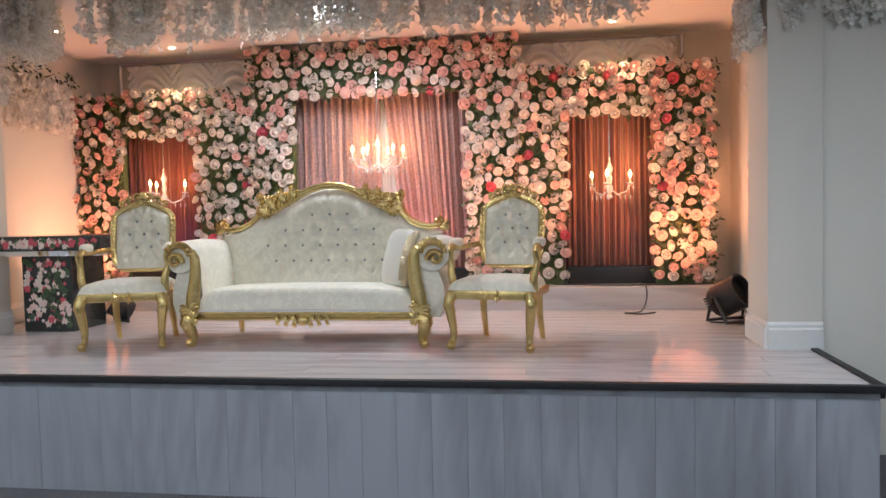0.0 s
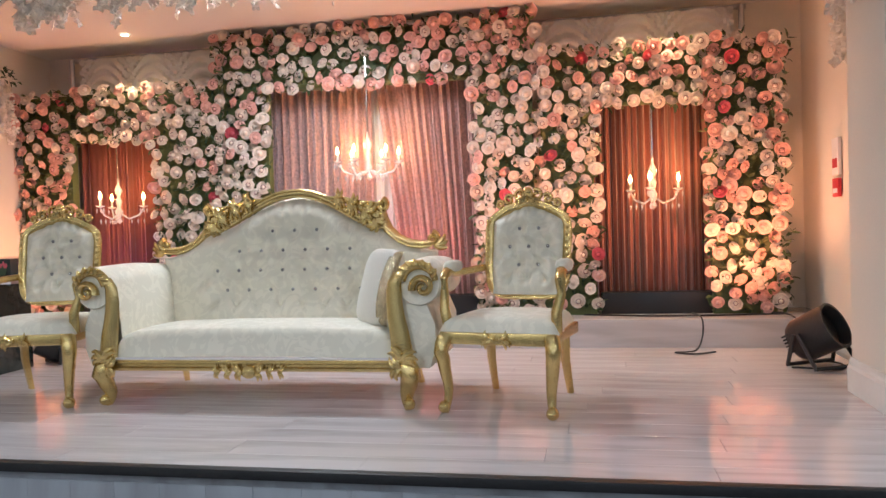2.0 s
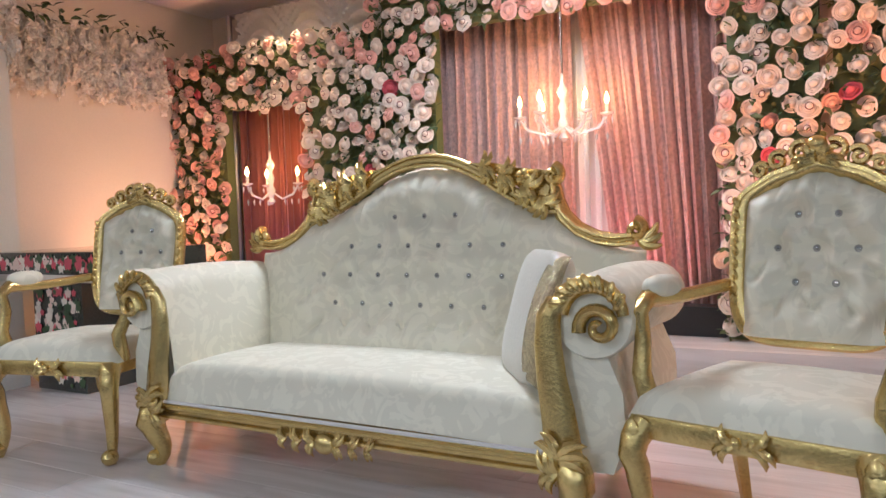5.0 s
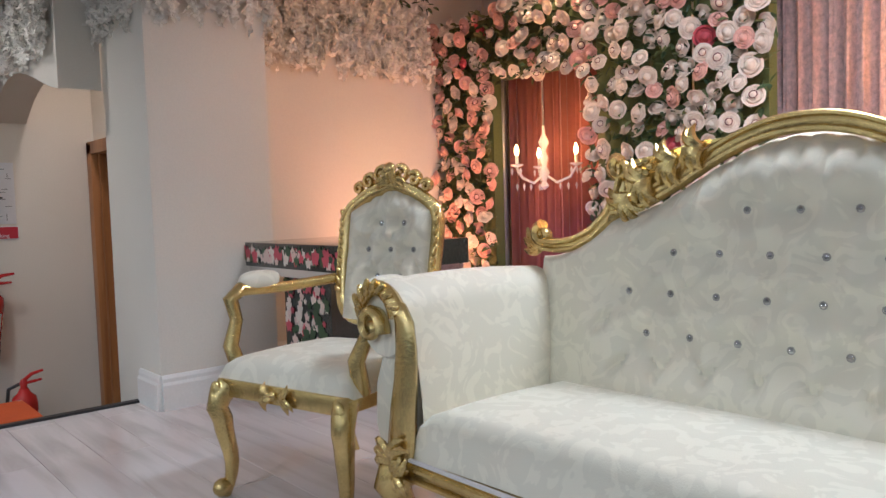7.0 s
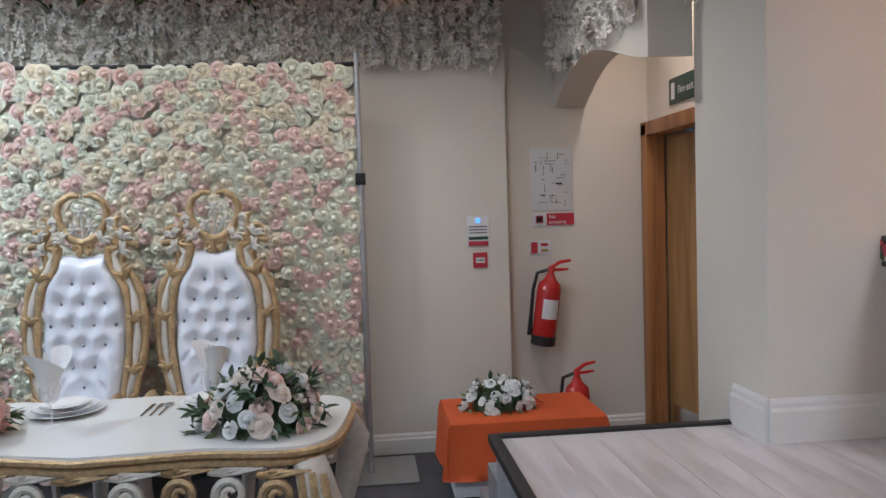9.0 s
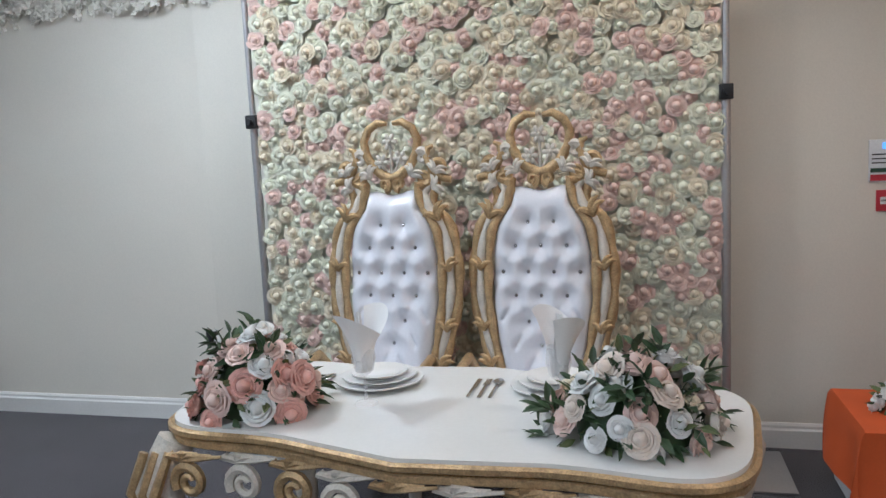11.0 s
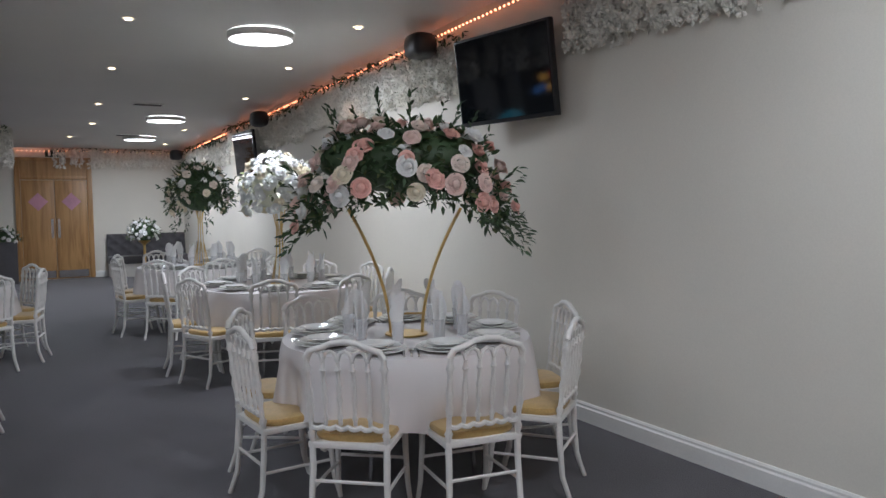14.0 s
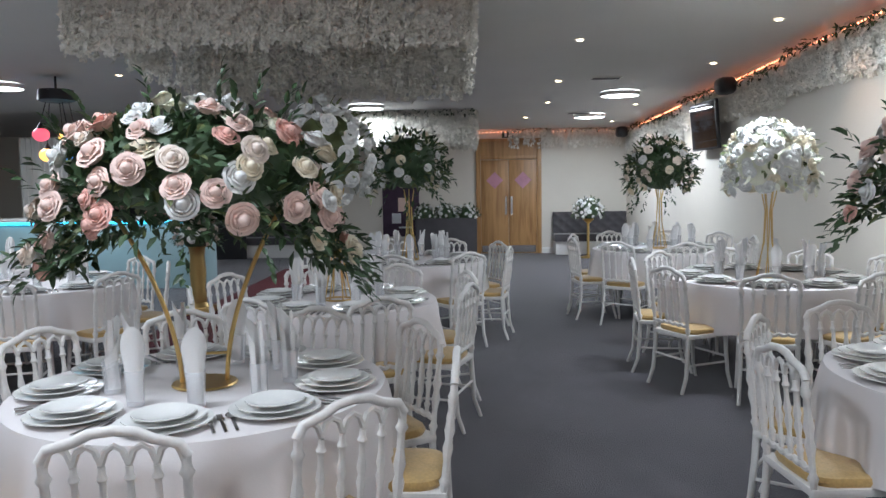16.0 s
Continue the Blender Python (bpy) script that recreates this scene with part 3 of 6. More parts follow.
        side = [(0.80, 0.20), (0.93, 0.20), (0.965, 0.30), (0.96, 0.42), (0.915, 0.53), (0.90, 0.60), (0.80, 0.60), (0.765, 0.45)]
        side = [(f * x, z) for x, z in side]
        part("side_panel", Geo().prism(side if f < 0 else side[::-1], 0.60, pose(0, -0.01, 0)), "ivory", arm, "ivory damask outer side")
        line = [(0.815, 0.66), (0.79, 0.655), (0.772, 0.62), (0.768, 0.55), (0.775, 0.46), (0.79, 0.37), (0.80, 0.29), (0.81, 0.22), (0.82, 0.17)]
        g = Geo().tube([(f * x, -0.045, z) for x, z in line], [0.022, 0.030, 0.036, 0.040, 0.044, 0.050, 0.054, 0.052, 0.045], 10, None, 0.55)
        arch = [(0.889 + 0.088 * math.cos(a), 0.622 + 0.088 * math.sin(a)) for a in [0.1 + 2.6 * i / 14 for i in range(15)]]
        g.tube([(f * x, -0.045, z) for x, z in arch + [(0.80, 0.64)]], [0.016 + 0.001 * i for i in range(16)], 8, None, 0.8)
        front = part("arm_front", g, "gold", s, "gold arm front that sweeps from scroll to leg")
        part("scroll", Geo().tube([(f * p[0], -0.055, p[2]) for p in spiral(0.915, 0.60, 0.006, 0.056, 1.2, 1.35, 24)], [0.010 + 0.010 * i / 24 for i in range(25)], 8, None, 1.3), "gold", front, "gold arm scroll")
        for k in range(7):
            a = 0.5 + 0.36 * k
            x, z = 0.889 + 0.095 * math.cos(a), 0.622 + 0.095 * math.sin(a)
            part("gadroon", Geo().ball(0.012, 0.012, 0.028, pose(f * x, -0.062, z, 0, -f * (math.degrees(a) - 60)), 7, 5), "gold", front)
        for z, size, ang in ((0.24, 0.12, 65), (0.21, 0.10, 170)):
            g = Geo()
            acanthus(g, f * 0.80, z, size, f, -0.078, 5, ang)
            part("leaf_carving", g, "gold", front, "carved gold leaf")
        part("leg", cabriole((f * 0.815, -0.03, 0.21), (f * 0.83, -0.04, 0.0), 0.045, (f * 0.03, -0.03, 0)), "gold", s, "gold cabriole leg")
        part("leg", Geo().tube([(f * 0.70, 0.50, 0.24), (f * 0.72, 0.56, 0.12), (f * 0.74, 0.62, 0.0)], [0.035, 0.028, 0.02], 4), "gold", s, "square gold back leg")
    g = Geo().box(-0.80, -0.055, 0.185, 0.80, 0.02, 0.245, b=0.010).tube([(-0.79, -0.06, 0.232), (0.79, -0.06, 0.232)], 0.009, 6).tube([(-0.79, -0.06, 0.20), (0.79, -0.06, 0.20)], 0.008, 6)
    part("front_rail", g, "gold", s, "moulded gold front rail")
    part("apron_boss", Geo().ball(0.042, 0.022, 0.034, pose(0, -0.066, 0.185), 14, 7), "gold", s, "carved gold shell boss")
    for f in (-1, 1):
        for k in range(3):
            g = Geo()
            acanthus(g, f * (0.035 + 0.062 * k), 0.188, 0.075 - 0.008 * k, f, -0.064, 4, -8)
            part("apron_leaf", g, "gold", s, "carved gold apron leaf")
    part("back_panel", Geo().grid(lambda u, v: ((2 * u - 1) * 0.84, Y0 + 0.06 + LEAN * v * 0.6, 0.2 + v * (crest((2 * u - 1) * 0.84) - 0.21)), 30, 6), "ivory", s)
    return s


sofa()
c = thing("throw_cushion", pose(-1.03, 5.02, 1.045, 0, 0, -52), "cream satin cushion with gold sequin band on the sofa", "cushion")
lean_m = pose(0, 0, 0.20, 74, 0, 0)
part("cover", Geo().ball(0.205, 0.205, 0.05, lean_m, 32, 12, 0.5), "cushion", c)
part("band", Geo().grid(lambda u, v: (0.207 - 0.075 * u, -0.195 + 0.39 * v, 0.064 * math.sin(math.pi * v) ** 0.35 * (0.2 + 0.8 * u ** 0.4)), 8, 28, lean_m), "sequin", c, "gold sequin band")


def stage_chair(m):
    s = thing("armchair", m, "gold carved armchair with buttoned ivory damask upholstery", "chair", "armchairs beside the sofa")
    W = 0.27

    def fn(u, v):
        x, y = (2 * u - 1) * (0.29 - 0.04 * v), -0.02 + 0.50 * v
        e = min(1, 8 * min(u, 1 - u), 7 * min(v, 1 - v))
        return (x, y, 0.375 + 0.075 * math.sin(e * math.pi / 2) ** 0.5 + 0.02 * math.sin(math.pi * u) * math.sin(math.pi * v))
    part("seat", Geo().grid(fn, 26, 24), "ivory", s, "ivory damask seat")
    g = Geo().box(-0.28, -0.025, 0.325, 0.28, 0.02, 0.385, b=0.012).box(-0.275, 0.0, 0.33, -0.235, 0.46, 0.385, b=0.01).box(0.235, 0.0, 0.33, 0.275, 0.46, 0.385, b=0.01).box(-0.24, 0.44, 0.33, 0.24, 0.48, 0.385, b=0.01)
    for f in (-1, 1):
        acanthus(g, f * 0.02, 0.352, 0.075, f, -0.03, 3, 0)
        g.ball(0.016, 0.01, 0.016, pose(f * 0.022, -0.03, 0.355), 8, 4)
    part("seat_frame", g, "gold", s, "carved gold seat frame")

    def top(x):
        return 0.98 + 0.035 * math.cos(math.pi * x / 0.2) * (1 if abs(x) < 0.2 else 0) - 0.10 * max(0, (abs(x) - 0.16) / 0.08) ** 2
    btn = [(-0.052, 0.86), (0.052, 0.86), (-0.104, 0.765), (0, 0.765), (0.104, 0.765), (-0.052, 0.67), (0.052, 0.67)]
    tufted("backrest", 0.200, lambda x: 0.955 + 0.03 * math.cos(math.pi * x / 0.2) - 0.02 * (abs(x) / 0.2) ** 8, btn, 0.06, s, "ivory", 0.50, 60, 54, 0.52, 0.104, 0.18)
    L = []
    for i in range(49):
        a = 2 * math.pi * i / 48
        cx, cz = math.cos(a), math.sin(a)
        x = 0.208 * math.copysign(abs(cx) ** 0.36, cx) * (1 + 0.08 * cz)
        z = 0.742 + 0.225 * math.copysign(abs(cz) ** 0.4, cz) + (0.034 * math.cos(math.pi * x / 0.21) if cz > 0 else 0)
        L.append((x, 0.49 + 0.18 * (z - 0.54), z))
    g = Geo().tube(L[:-1], 0.024, 8, None, 1.0, True)
    g.tube([(x * 1.07, y - 0.012, 0.755 + (z - 0.755) * 1.06) for x, y, z in L[:-1]], 0.012, 6, None, 1.0, True)
    part("back_frame", g, "gold", s, "moulded gold back frame")
    yb = 0.49 + 0.18 * 0.46
    for f in (-1, 1):
        for cx, cz, r, a0 in ((0.045, 1.035, 0.032, 0.5), (0.105, 1.015, 0.028, 0.9), (0.155, 0.99, 0.022, 1.2)):
            part("crest_scroll", Geo().tube([(f * p[0], yb - 0.012, p[2]) for p in spiral(cx, cz, 0.006, r, a0, 1.25)], 0.010, 6, None, 1.4), "gold", s, "pierced gold crest scroll")
        for k in range(9):
            z = 0.62 + 0.035 * k
            part("side_bead", Geo().ball(0.010, 0.010, 0.019, pose(f * (0.214 + 0.02 * (z - 0.742)), 0.465 + 0.18 * (z - 0.54), z, 0, f * 22), 6, 4), "gold", s)
        g = Geo()
        acanthus(g, f * 0.008, 1.005, 0.085, f, yb - 0.02, 4, 42)
        part("crest_leaf", g, "gold", s, "carved gold crest leaf")
        part("knee_leaf", Geo().ball(0.026, 0.014, 0.05, pose(f * 0.268, -0.045, 0.33), 10, 6), "gold", s)
    part("crest_boss", Geo().ball(0.028, 0.02, 0.024, pose(0, yb - 0.025, 1.055), 10, 6), "gold", s)
    for f in (-1, 1):
        g = Geo().tube([(f * 0.265, 0.06, 0.38), (f * 0.275, 0.03, 0.48), (f * 0.29, 0.07, 0.56), (f * 0.29, 0.05, 0.63), (f * 0.285, 0.09, 0.66), (f * 0.27, 0.25, 0.65), (f * 0.235, 0.49, 0.66)], [0.028, 0.026, 0.022, 0.026, 0.026, 0.02, 0.02], 8)
        arm = part("arm", g, "gold", s, "carved gold arm")
        part("arm_pad", Geo().ball(0.035, 0.085, 0.032, pose(f * 0.282, 0.17, 0.685), 14, 8, 0.8), "ivory", arm, "padded ivory arm rest")
        part("leg", cabriole((f * 0.255, 0.0, 0.36), (f * 0.262, -0.03, 0.0), 0.032, (f * 0.02, -0.035, 0)), "gold", s, "gold cabriole front leg")
        part("leg", Geo().tube([(f * 0.20, 0.46, 0.36), (f * 0.20, 0.47, 0.18), (f * 0.205, 0.54, 0.0)], [0.028, 0.024, 0.018], 4), "gold", s, "square gold back leg")
    return s


ch = stage_chair(pose(-0.375, 4.69, 0.66, 0, 0, -12) @ Matrix.Scale(1.01, 4))
copy_thing(ch, pose(-2.912, 4.645, 0.66, 0, 0, 14) @ Matrix.Scale(1.01, 4))


# ---- flower walls, garlands and drapes ----
class Blooms:
    """Collects flowers by colour; the first ones become objects, the rest one joined part a colour."""

    def __init__(self):
        self.items = {}

    def put(self, shape, colour, m):
        self.items.setdefault((shape, colour), []).append(m)

    def build(self, parent, limit=300, one="flower"):
        left = limit
        for (shape, colour), ms in self.items.items():
            tv, tf = shape_of[shape]
            take = ms[:max(0, min(left, int(limit * 0.4)))] if shape in ("rose", "rose2") else []
            left -= len(take)
            if take:
                base = Geo().add(tv, tf).mesh("flower", colour)
                for m in take:
                    ob = new(one, base)
                    ob.parent = parent
                    ob.matrix_basis = m
            rest = ms[len(take):]
            if rest:
                g = Geo()
                n = len(tv)
                fa = np.array([list(f) + [-1] * (4 - len(f)) if len(f) <= 4 else f for f in tf], dtype=int)
                for m in rest:
                    g.add(tv, tf, m)
                ob = part("leaves" if shape == "leaf" else "blossoms", g.mesh("stuff", colour, shape != "leaf"), colour, parent)
                tagged(ob, kind="stuff")


shape_of = dict(rose=T_ROSE, rose2=T_ROSE2, bud=T_BUD, leaf=T_LEAF, bloom=T_BLOOM)


def scatter(n, ok, box, gap):
    """Points in a rectangle that suit ok(), at least a gap apart."""
    out, cell = [], {}
    for _ in range(n * 14):
        x, z = RNG.uniform(box[0], box[1]), RNG.uniform(box[2], box[3])
        if not ok(x, z):
            continue
        k = (int(x // gap), int(z // gap))
        if any((x - a) ** 2 + (z - b) ** 2 < gap * gap for i in (-1, 0, 1) for j in (-1, 0, 1) for a, b in cell.get((k[0] + i, k[1] + j), ())):
            continue
        cell.setdefault(k, []).append((x, z))
        out.append((x, z))
        if len(out) >= n:
            break
    return out


OPEN = ((-4.27, -3.50, 0, 2.36), (-2.46, -0.80, 0, 2.68), (0.13, 0.90, 0, 2.40))


def in_arch(x, z):
    if any(a < x < b and c < z < d for a, b, c, d in OPEN):
        return False
    t = 3.16 if -2.92 < x < -0.30 else 2.80 if x < -1 else 2.86
    return 0.90 < z < t


fw = thing("flower_wall", pose(0, 7.0, 0), "arched wall of blush and ivory silk roses with greenery", "flower wall")
B = Blooms()
pts = scatter(1900, in_arch, (-4.85, 1.42, 0.88, 3.2), 0.077)
for x, z in pts:
    c = RNG.random()
    edge = min(abs(x + 4.85), abs(x - 1.42)) < 0.62 or z > 2.55
    col = "rose_deep" if c < 0.025 else "rose_pink" if c < (0.55 if edge else 0.12) else "rose_white"
    s = RNG.uniform(0.043, 0.058)
    m = face((x, -0.07 - RNG.uniform(0, 0.07), z), jitter((0, -1, 0), 0.6), s)
    B.put("rose" if RNG.random() < 0.7 else "bud", col, m)
    if RNG.random() < 0.38:
        d = m.to_quaternion() @ Vector((0, 0, 1))
        B.put("bud", "heart", face(m.translation + d * s * 0.44, d, s * 0.36))
for x, z in scatter(2200, in_arch, (-4.9, 1.46, 0.86, 3.2), 0.045):
    for k in range(3):
        B.put("leaf", "leaf" if RNG.random() < 0.5 else "olive", leaf_pose((x, -0.05 - RNG.uniform(0, 0.05), z), jitter((0, -0.6, 0), 1.0), RNG.uniform(0.045, 0.085)))
B.build(fw)
g = Geo()
for a, b, c, d in ((-4.82, -4.27, 0.86, 2.78), (-4.27, -3.50, 2.38, 2.78), (-3.50, -2.90, 0.86, 2.78), (-2.90, -2.46, 0.86, 3.14), (-2.46, -0.80, 2.70, 3.14), (-0.80, -0.32, 0.86, 3.14), (-0.32, 0.13, 0.86, 2.84), (0.13, 0.90, 2.42, 2.84), (0.90, 1.40, 0.86, 2.84)):
    g.box(a + 0.03, -0.03, c, b - 0.03, 0.05, d)
part("backing", g, "olive", fw, "olive green backing mat", False)


def curtain(name, x0, x1, z0, z1, y, material, label, waves, depth=0.03, shear=0.0, parent_label="curtain"):
    ph = RNG.uniform(0, 6)

    def fn(u, v):
        w = u * waves * 2 * math.pi
        x = x0 + (x1 - x0) * u + shear * (1 - v) * (1 - u)
        return (x, y + depth * (math.sin(w + ph) + 0.4 * math.sin(2.3 * w + 1) + 0.3 * math.sin(0.31 * w)) * (0.75 + 0.25 * (1 - v)), z0 + (z1 - z0) * v)
    return solid(name, Geo().grid(fn, int(waves * 10), 12), material, label, "curtain", "")


curtain("curtain", -4.36, -3.87, 0.9, 2.6, 7.19, "velvet", "rust brown velvet curtain in a flower arch", 9)
curtain("curtain", -3.92, -3.40, 0.9, 2.6, 7.21, "velvet", "rust brown velvet curtain in a flower arch", 9)
curtain("curtain", 0.02, 0.50, 0.9, 2.6, 7.19, "velvet", "rust brown velvet curtain in a flower arch", 9)
curtain("curtain", 0.46, 1.00, 0.9, 2.6, 7.21, "velvet", "rust brown velvet curtain in a flower arch", 9)
curtain("curtain", -2.6, -1.68, 0.9, 2.9, 7.18, "sparkle", "rose sequin curtain behind the chandelier", 13, 0.035)
curtain("curtain", -1.66, -0.68, 0.9, 2.9, 7.17, "sparkle", "rose sequin curtain drawn aside", 13, 0.035, 0.24)
curtain("curtain", -1.85, -1.25, 0.9, 2.9, 7.27, "gauze", "white backing curtain in the gap", 8, 0.02)
for x0, x1 in ((-4.30, -2.92), (-0.34, 1.14)):
    t = thing("swag_drape", pose(0, 0, 0), "white gathered swag drape under the ceiling", "drape")

    def fn(u, v, x0=x0, x1=x1):
        k = (u * 3) % 1.0
        sag = math.sin(math.pi * k)
        return (x0 + (x1 - x0) * u, 7.14 - 0.02 * math.sin(26 * (v + 0.55 * sag)) - 0.03 * sag * v, 3.12 - v * 0.36 - 0.03 * sag * v)
    part("cloth", Geo().grid(fn, 60, 30), "gauze", t)
    part("rail", Geo().tube([(x0 - 0.12, 7.2, 3.13), (x1 + 0.1, 7.2, 3.13)], 0.02, 8), "pole", t)
    xe = x1 + 0.06 if x0 > -1 else x0 - 0.1
    part("post", Geo().tube([(xe, 7.16, 0.86), (xe, 7.16, 3.13)], 0.022, 8), "pole", t)
for a, b in ((-4.27, -3.5), (-2.46, -0.8), (0.13, 0.95)):
    solid("plinth", Geo().box(a, 7.0, 0.86, b, 7.14, 1.02, b=0.006), "plastic", "black plinth box at the foot of the drapes", "plinth", "")


def wisteria(name, m, length, depth, drop, strands, label, ring=False, taper=0.3, leaves=True):
    """Hanging strands of small blossoms along x, with a leafy cord on top."""
    t = thing(name, m, label, "garland")
    V, F = T_BLOOM
    rnd = np.random.RandomState(int(abs(length * 100 + depth * 37 + drop * 11)) + strands)
    out_v, out_f, n = [], [], 0
    Va, base = np.array(V), F
    for _ in range(strands):
        x, y = rnd.uniform(0, length), rnd.uniform(0, depth)
        if ring:
            k = rnd.rand()
            y = 0.0 if k < 0.16 else depth if k < 0.42 else depth * round(rnd.rand() * 5) / 5
            if 0.42 < k < 0.70:
                x, y = (0.0, length)[int(k * 1000) % 2], rnd.uniform(0, depth)
        L = drop * (1 - taper * rnd.rand())
        k = max(4, int(L / 0.034))
        for i in range(k):
            z = -L * (i + rnd.rand()) / k
            s = 0.026 + 0.016 * rnd.rand()
            a, b = rnd.uniform(0, 6.28, 2)
            q = np.array(Euler((1.2 + 0.5 * math.sin(b), 0.5 * math.cos(b), a)).to_matrix())
            out_v.append((Va * s) @ q.T + np.array((x + rnd.uniform(-0.018, 0.018), y + rnd.uniform(-0.018, 0.018), z)))
            out_f += [tuple(j + n for j in f) for f in base]
            n += len(Va)
    g = Geo()
    g.v, g.f, g.n = out_v, out_f, n
    tagged(part("blossom_curtain", g.mesh("blossom_curtain", "wisteria", False), "wisteria", t, "cream wisteria strands"), kind="stuff")
    if leaves:
        g = Geo()
        for _ in range(int(length * 70)):
            g.add(*T_LEAF, leaf_pose((RNG.uniform(0, length), RNG.uniform(-0.05, 0.03), RNG.uniform(-0.04, 0.06)), jitter((0.3, -0.4, -0.3), 0.9), RNG.uniform(0.05, 0.085)))
        tagged(part("ivy", g.mesh("ivy", "leaf", False), "leaf", t, "green ivy cord"), kind="stuff")
    return t


W1 = "cream wisteria strands with ivy hung along the wall"
for y0, y1, zt in ((4.2, 1.0, 2.93), (1.0, -2.35, 2.93), (-3.6, -7.6, 2.86), (-7.7, -11.4, 2.76), (-11.5, -15.6, 2.64)):
    wisteria("wisteria_garland", pose(-6.50, y1, zt, 0, 0, 90), y0 - y1, 0.07, 0.46, int(100 * (y0 - y1)), W1, taper=0.3)
wisteria("wisteria_garland", pose(-6.55, 4.50, 2.93), 1.5, 0.05, 0.50, 110, W1)
wisteria("wisteria_garland", pose(-5.02, 4.74, 2.98), 0.66, 0.04, 0.52, 26, W1, leaves=False)
wisteria("wisteria_garland", pose(-4.33, 4.8, 2.98, 0, 0, 90), 0.64, 0.05, 0.50, 40, W1, leaves=False)
wisteria("wisteria_garland", pose(-4.70, 5.45, 2.93, 0, 0, 90), 1.35, 0.06, 0.55, 110, W1)
wisteria("wisteria_garland", pose(1.29, 4.76, 3.05, 0, 0, 90), 0.5, 0.05, 0.55, 34, W1, leaves=False)
wisteria("wisteria_garland", pose(1.60, 5.35, 2.95, 0, 0, 90), 0.9, 0.05, 0.5, 70, W1)
wisteria("wisteria_garland", pose(1.40, 4.75, 3.1), 2.2, 0.06, 0.48, 120, W1, leaves=False)
for x0 in (-6.4, -3.3, -0.5, 3.0):
    wisteria("wisteria_garland", pose(x0, -15.62, 2.66), 2.4, 0.06, 0.40, 90, W1)
wisteria("wisteria_garland", pose(7.9, -15.0, 2.75, 0, 0, 90), 8.0, 0.06, 0.5, 260, W1)
C1 = "ceiling canopy of hanging cream wisteria strands"
wisteria("wisteria_canopy", pose(-3.25, 4.75, 3.2), 3.9, 0.5, 0.42, 330, C1, leaves=False)
wisteria("wisteria_canopy", pose(-4.1, 4.85, 3.2), 0.55, 0.4, 0.46, 50, C1, leaves=False)
for x0, x1, y0, y1, zt, dr in ((-3.08, -2.02, -7.3, -4.15, 3.02, 0.62), (-1.98, -0.40, -7.3, -4.15, 3.02, 0.62), (-3.25, 0.3, -14.2, -12.2, 2.78, 0.6)):
    w = wisteria("wisteria_canopy", pose(x0, y0, zt), x1 - x0, y1 - y0, dr, int(330 * (x1 - x0)), C1, ring=True, taper=0.16, leaves=False)
    for q in (0.0, y1 - y0):
        g = Geo()
        for _ in range(int(90 * (x1 - x0))):
            g.add(*T_LEAF, leaf_pose((RNG.uniform(0, x1 - x0), q + RNG.uniform(-0.05, 0.05), RNG.uniform(-0.08, 0.03)), jitter((0, 0, -0.3), 1.0), RNG.uniform(0.05, 0.09)))
        tagged(part("ivy", g.mesh("ivy", "leaf", False), "leaf", w, "green ivy edging"), kind="stuff")

# ---- chandeliers ----
def chandelier(m, arms, r, label, drop):
    c = thing("chandelier", m, label, "chandelier")
    part("stem", Geo().lathe([(0.006, -0.16), (0.03, -0.14), (0.014, -0.11), (0.034, -0.06), (0.016, -0.02), (0.028, 0.03), (0.012, 0.07), (0.034, 0.12), (0.01, 0.17), (0.008, 0.22)], 12), "chandelier_glass", c, "cut glass stem")
    part("chain", Geo().tube([(0, 0, 0.2), (0, 0, 0.2 + drop)], 0.007, 6), "steel", c)
    for i in range(arms):
        a = 2 * math.pi * i / arms + 0.35
        ca, sa = math.cos(a), math.sin(a)
        pts = [(0.02 * ca, 0.02 * sa, -0.08), (0.4 * r * ca, 0.4 * r * sa, -0.12), (0.8 * r * ca, 0.8 * r * sa, -0.09), (r * ca, r * sa, -0.03)]
        arm = part("arm", Geo().tube(pts, 0.009, 6), "chandelier_glass", c, "curved glass arm")
        p = pose(r * ca, r * sa, -0.03)
        part("drip_pan", Geo().lathe([(0.008, 0), (0.036, 0.012), (0.04, 0.02), (0.01, 0.012)], 12, p), "chandelier_glass", arm)
        part("candle", Geo().lathe([(0.010, 0.01), (0.010, 0.07)], 8, p), "chairwhite", arm)
        part("bulb", Geo().lathe([(0.006, 0.07), (0.014, 0.09), (0.013, 0.105), (0.002, 0.135)], 8, p), "bulb", arm, "lit candle bulb")
        g = Geo()
        for k in range(3):
            g.lathe([(0.001, 0), (0.009, -0.018), (0.001, -0.045)], 6, pose((0.5 + 0.25 * k) * r * ca, (0.5 + 0.25 * k) * r * sa, -0.12))
            g.lathe([(0.001, 0), (0.009, -0.018), (0.001, -0.045)], 6, pose(r * ca + 0.03 * math.cos(k * 2.1), r * sa + 0.03 * math.sin(k * 2.1), -0.03))
        part("crystal_drops", g, "chandelier_glass", arm, "hanging crystal drops")
        w = m @ Vector((r * ca, r * sa, 0.09))
        if i % 2 == 0:
            lamp("bulb_lamp", "POINT", pose(w.x, w.y - 0.03, w.z + 0.05), 3 if arms > 4 else 4, (1, 0.5, 0.18), 0.03)
    return c


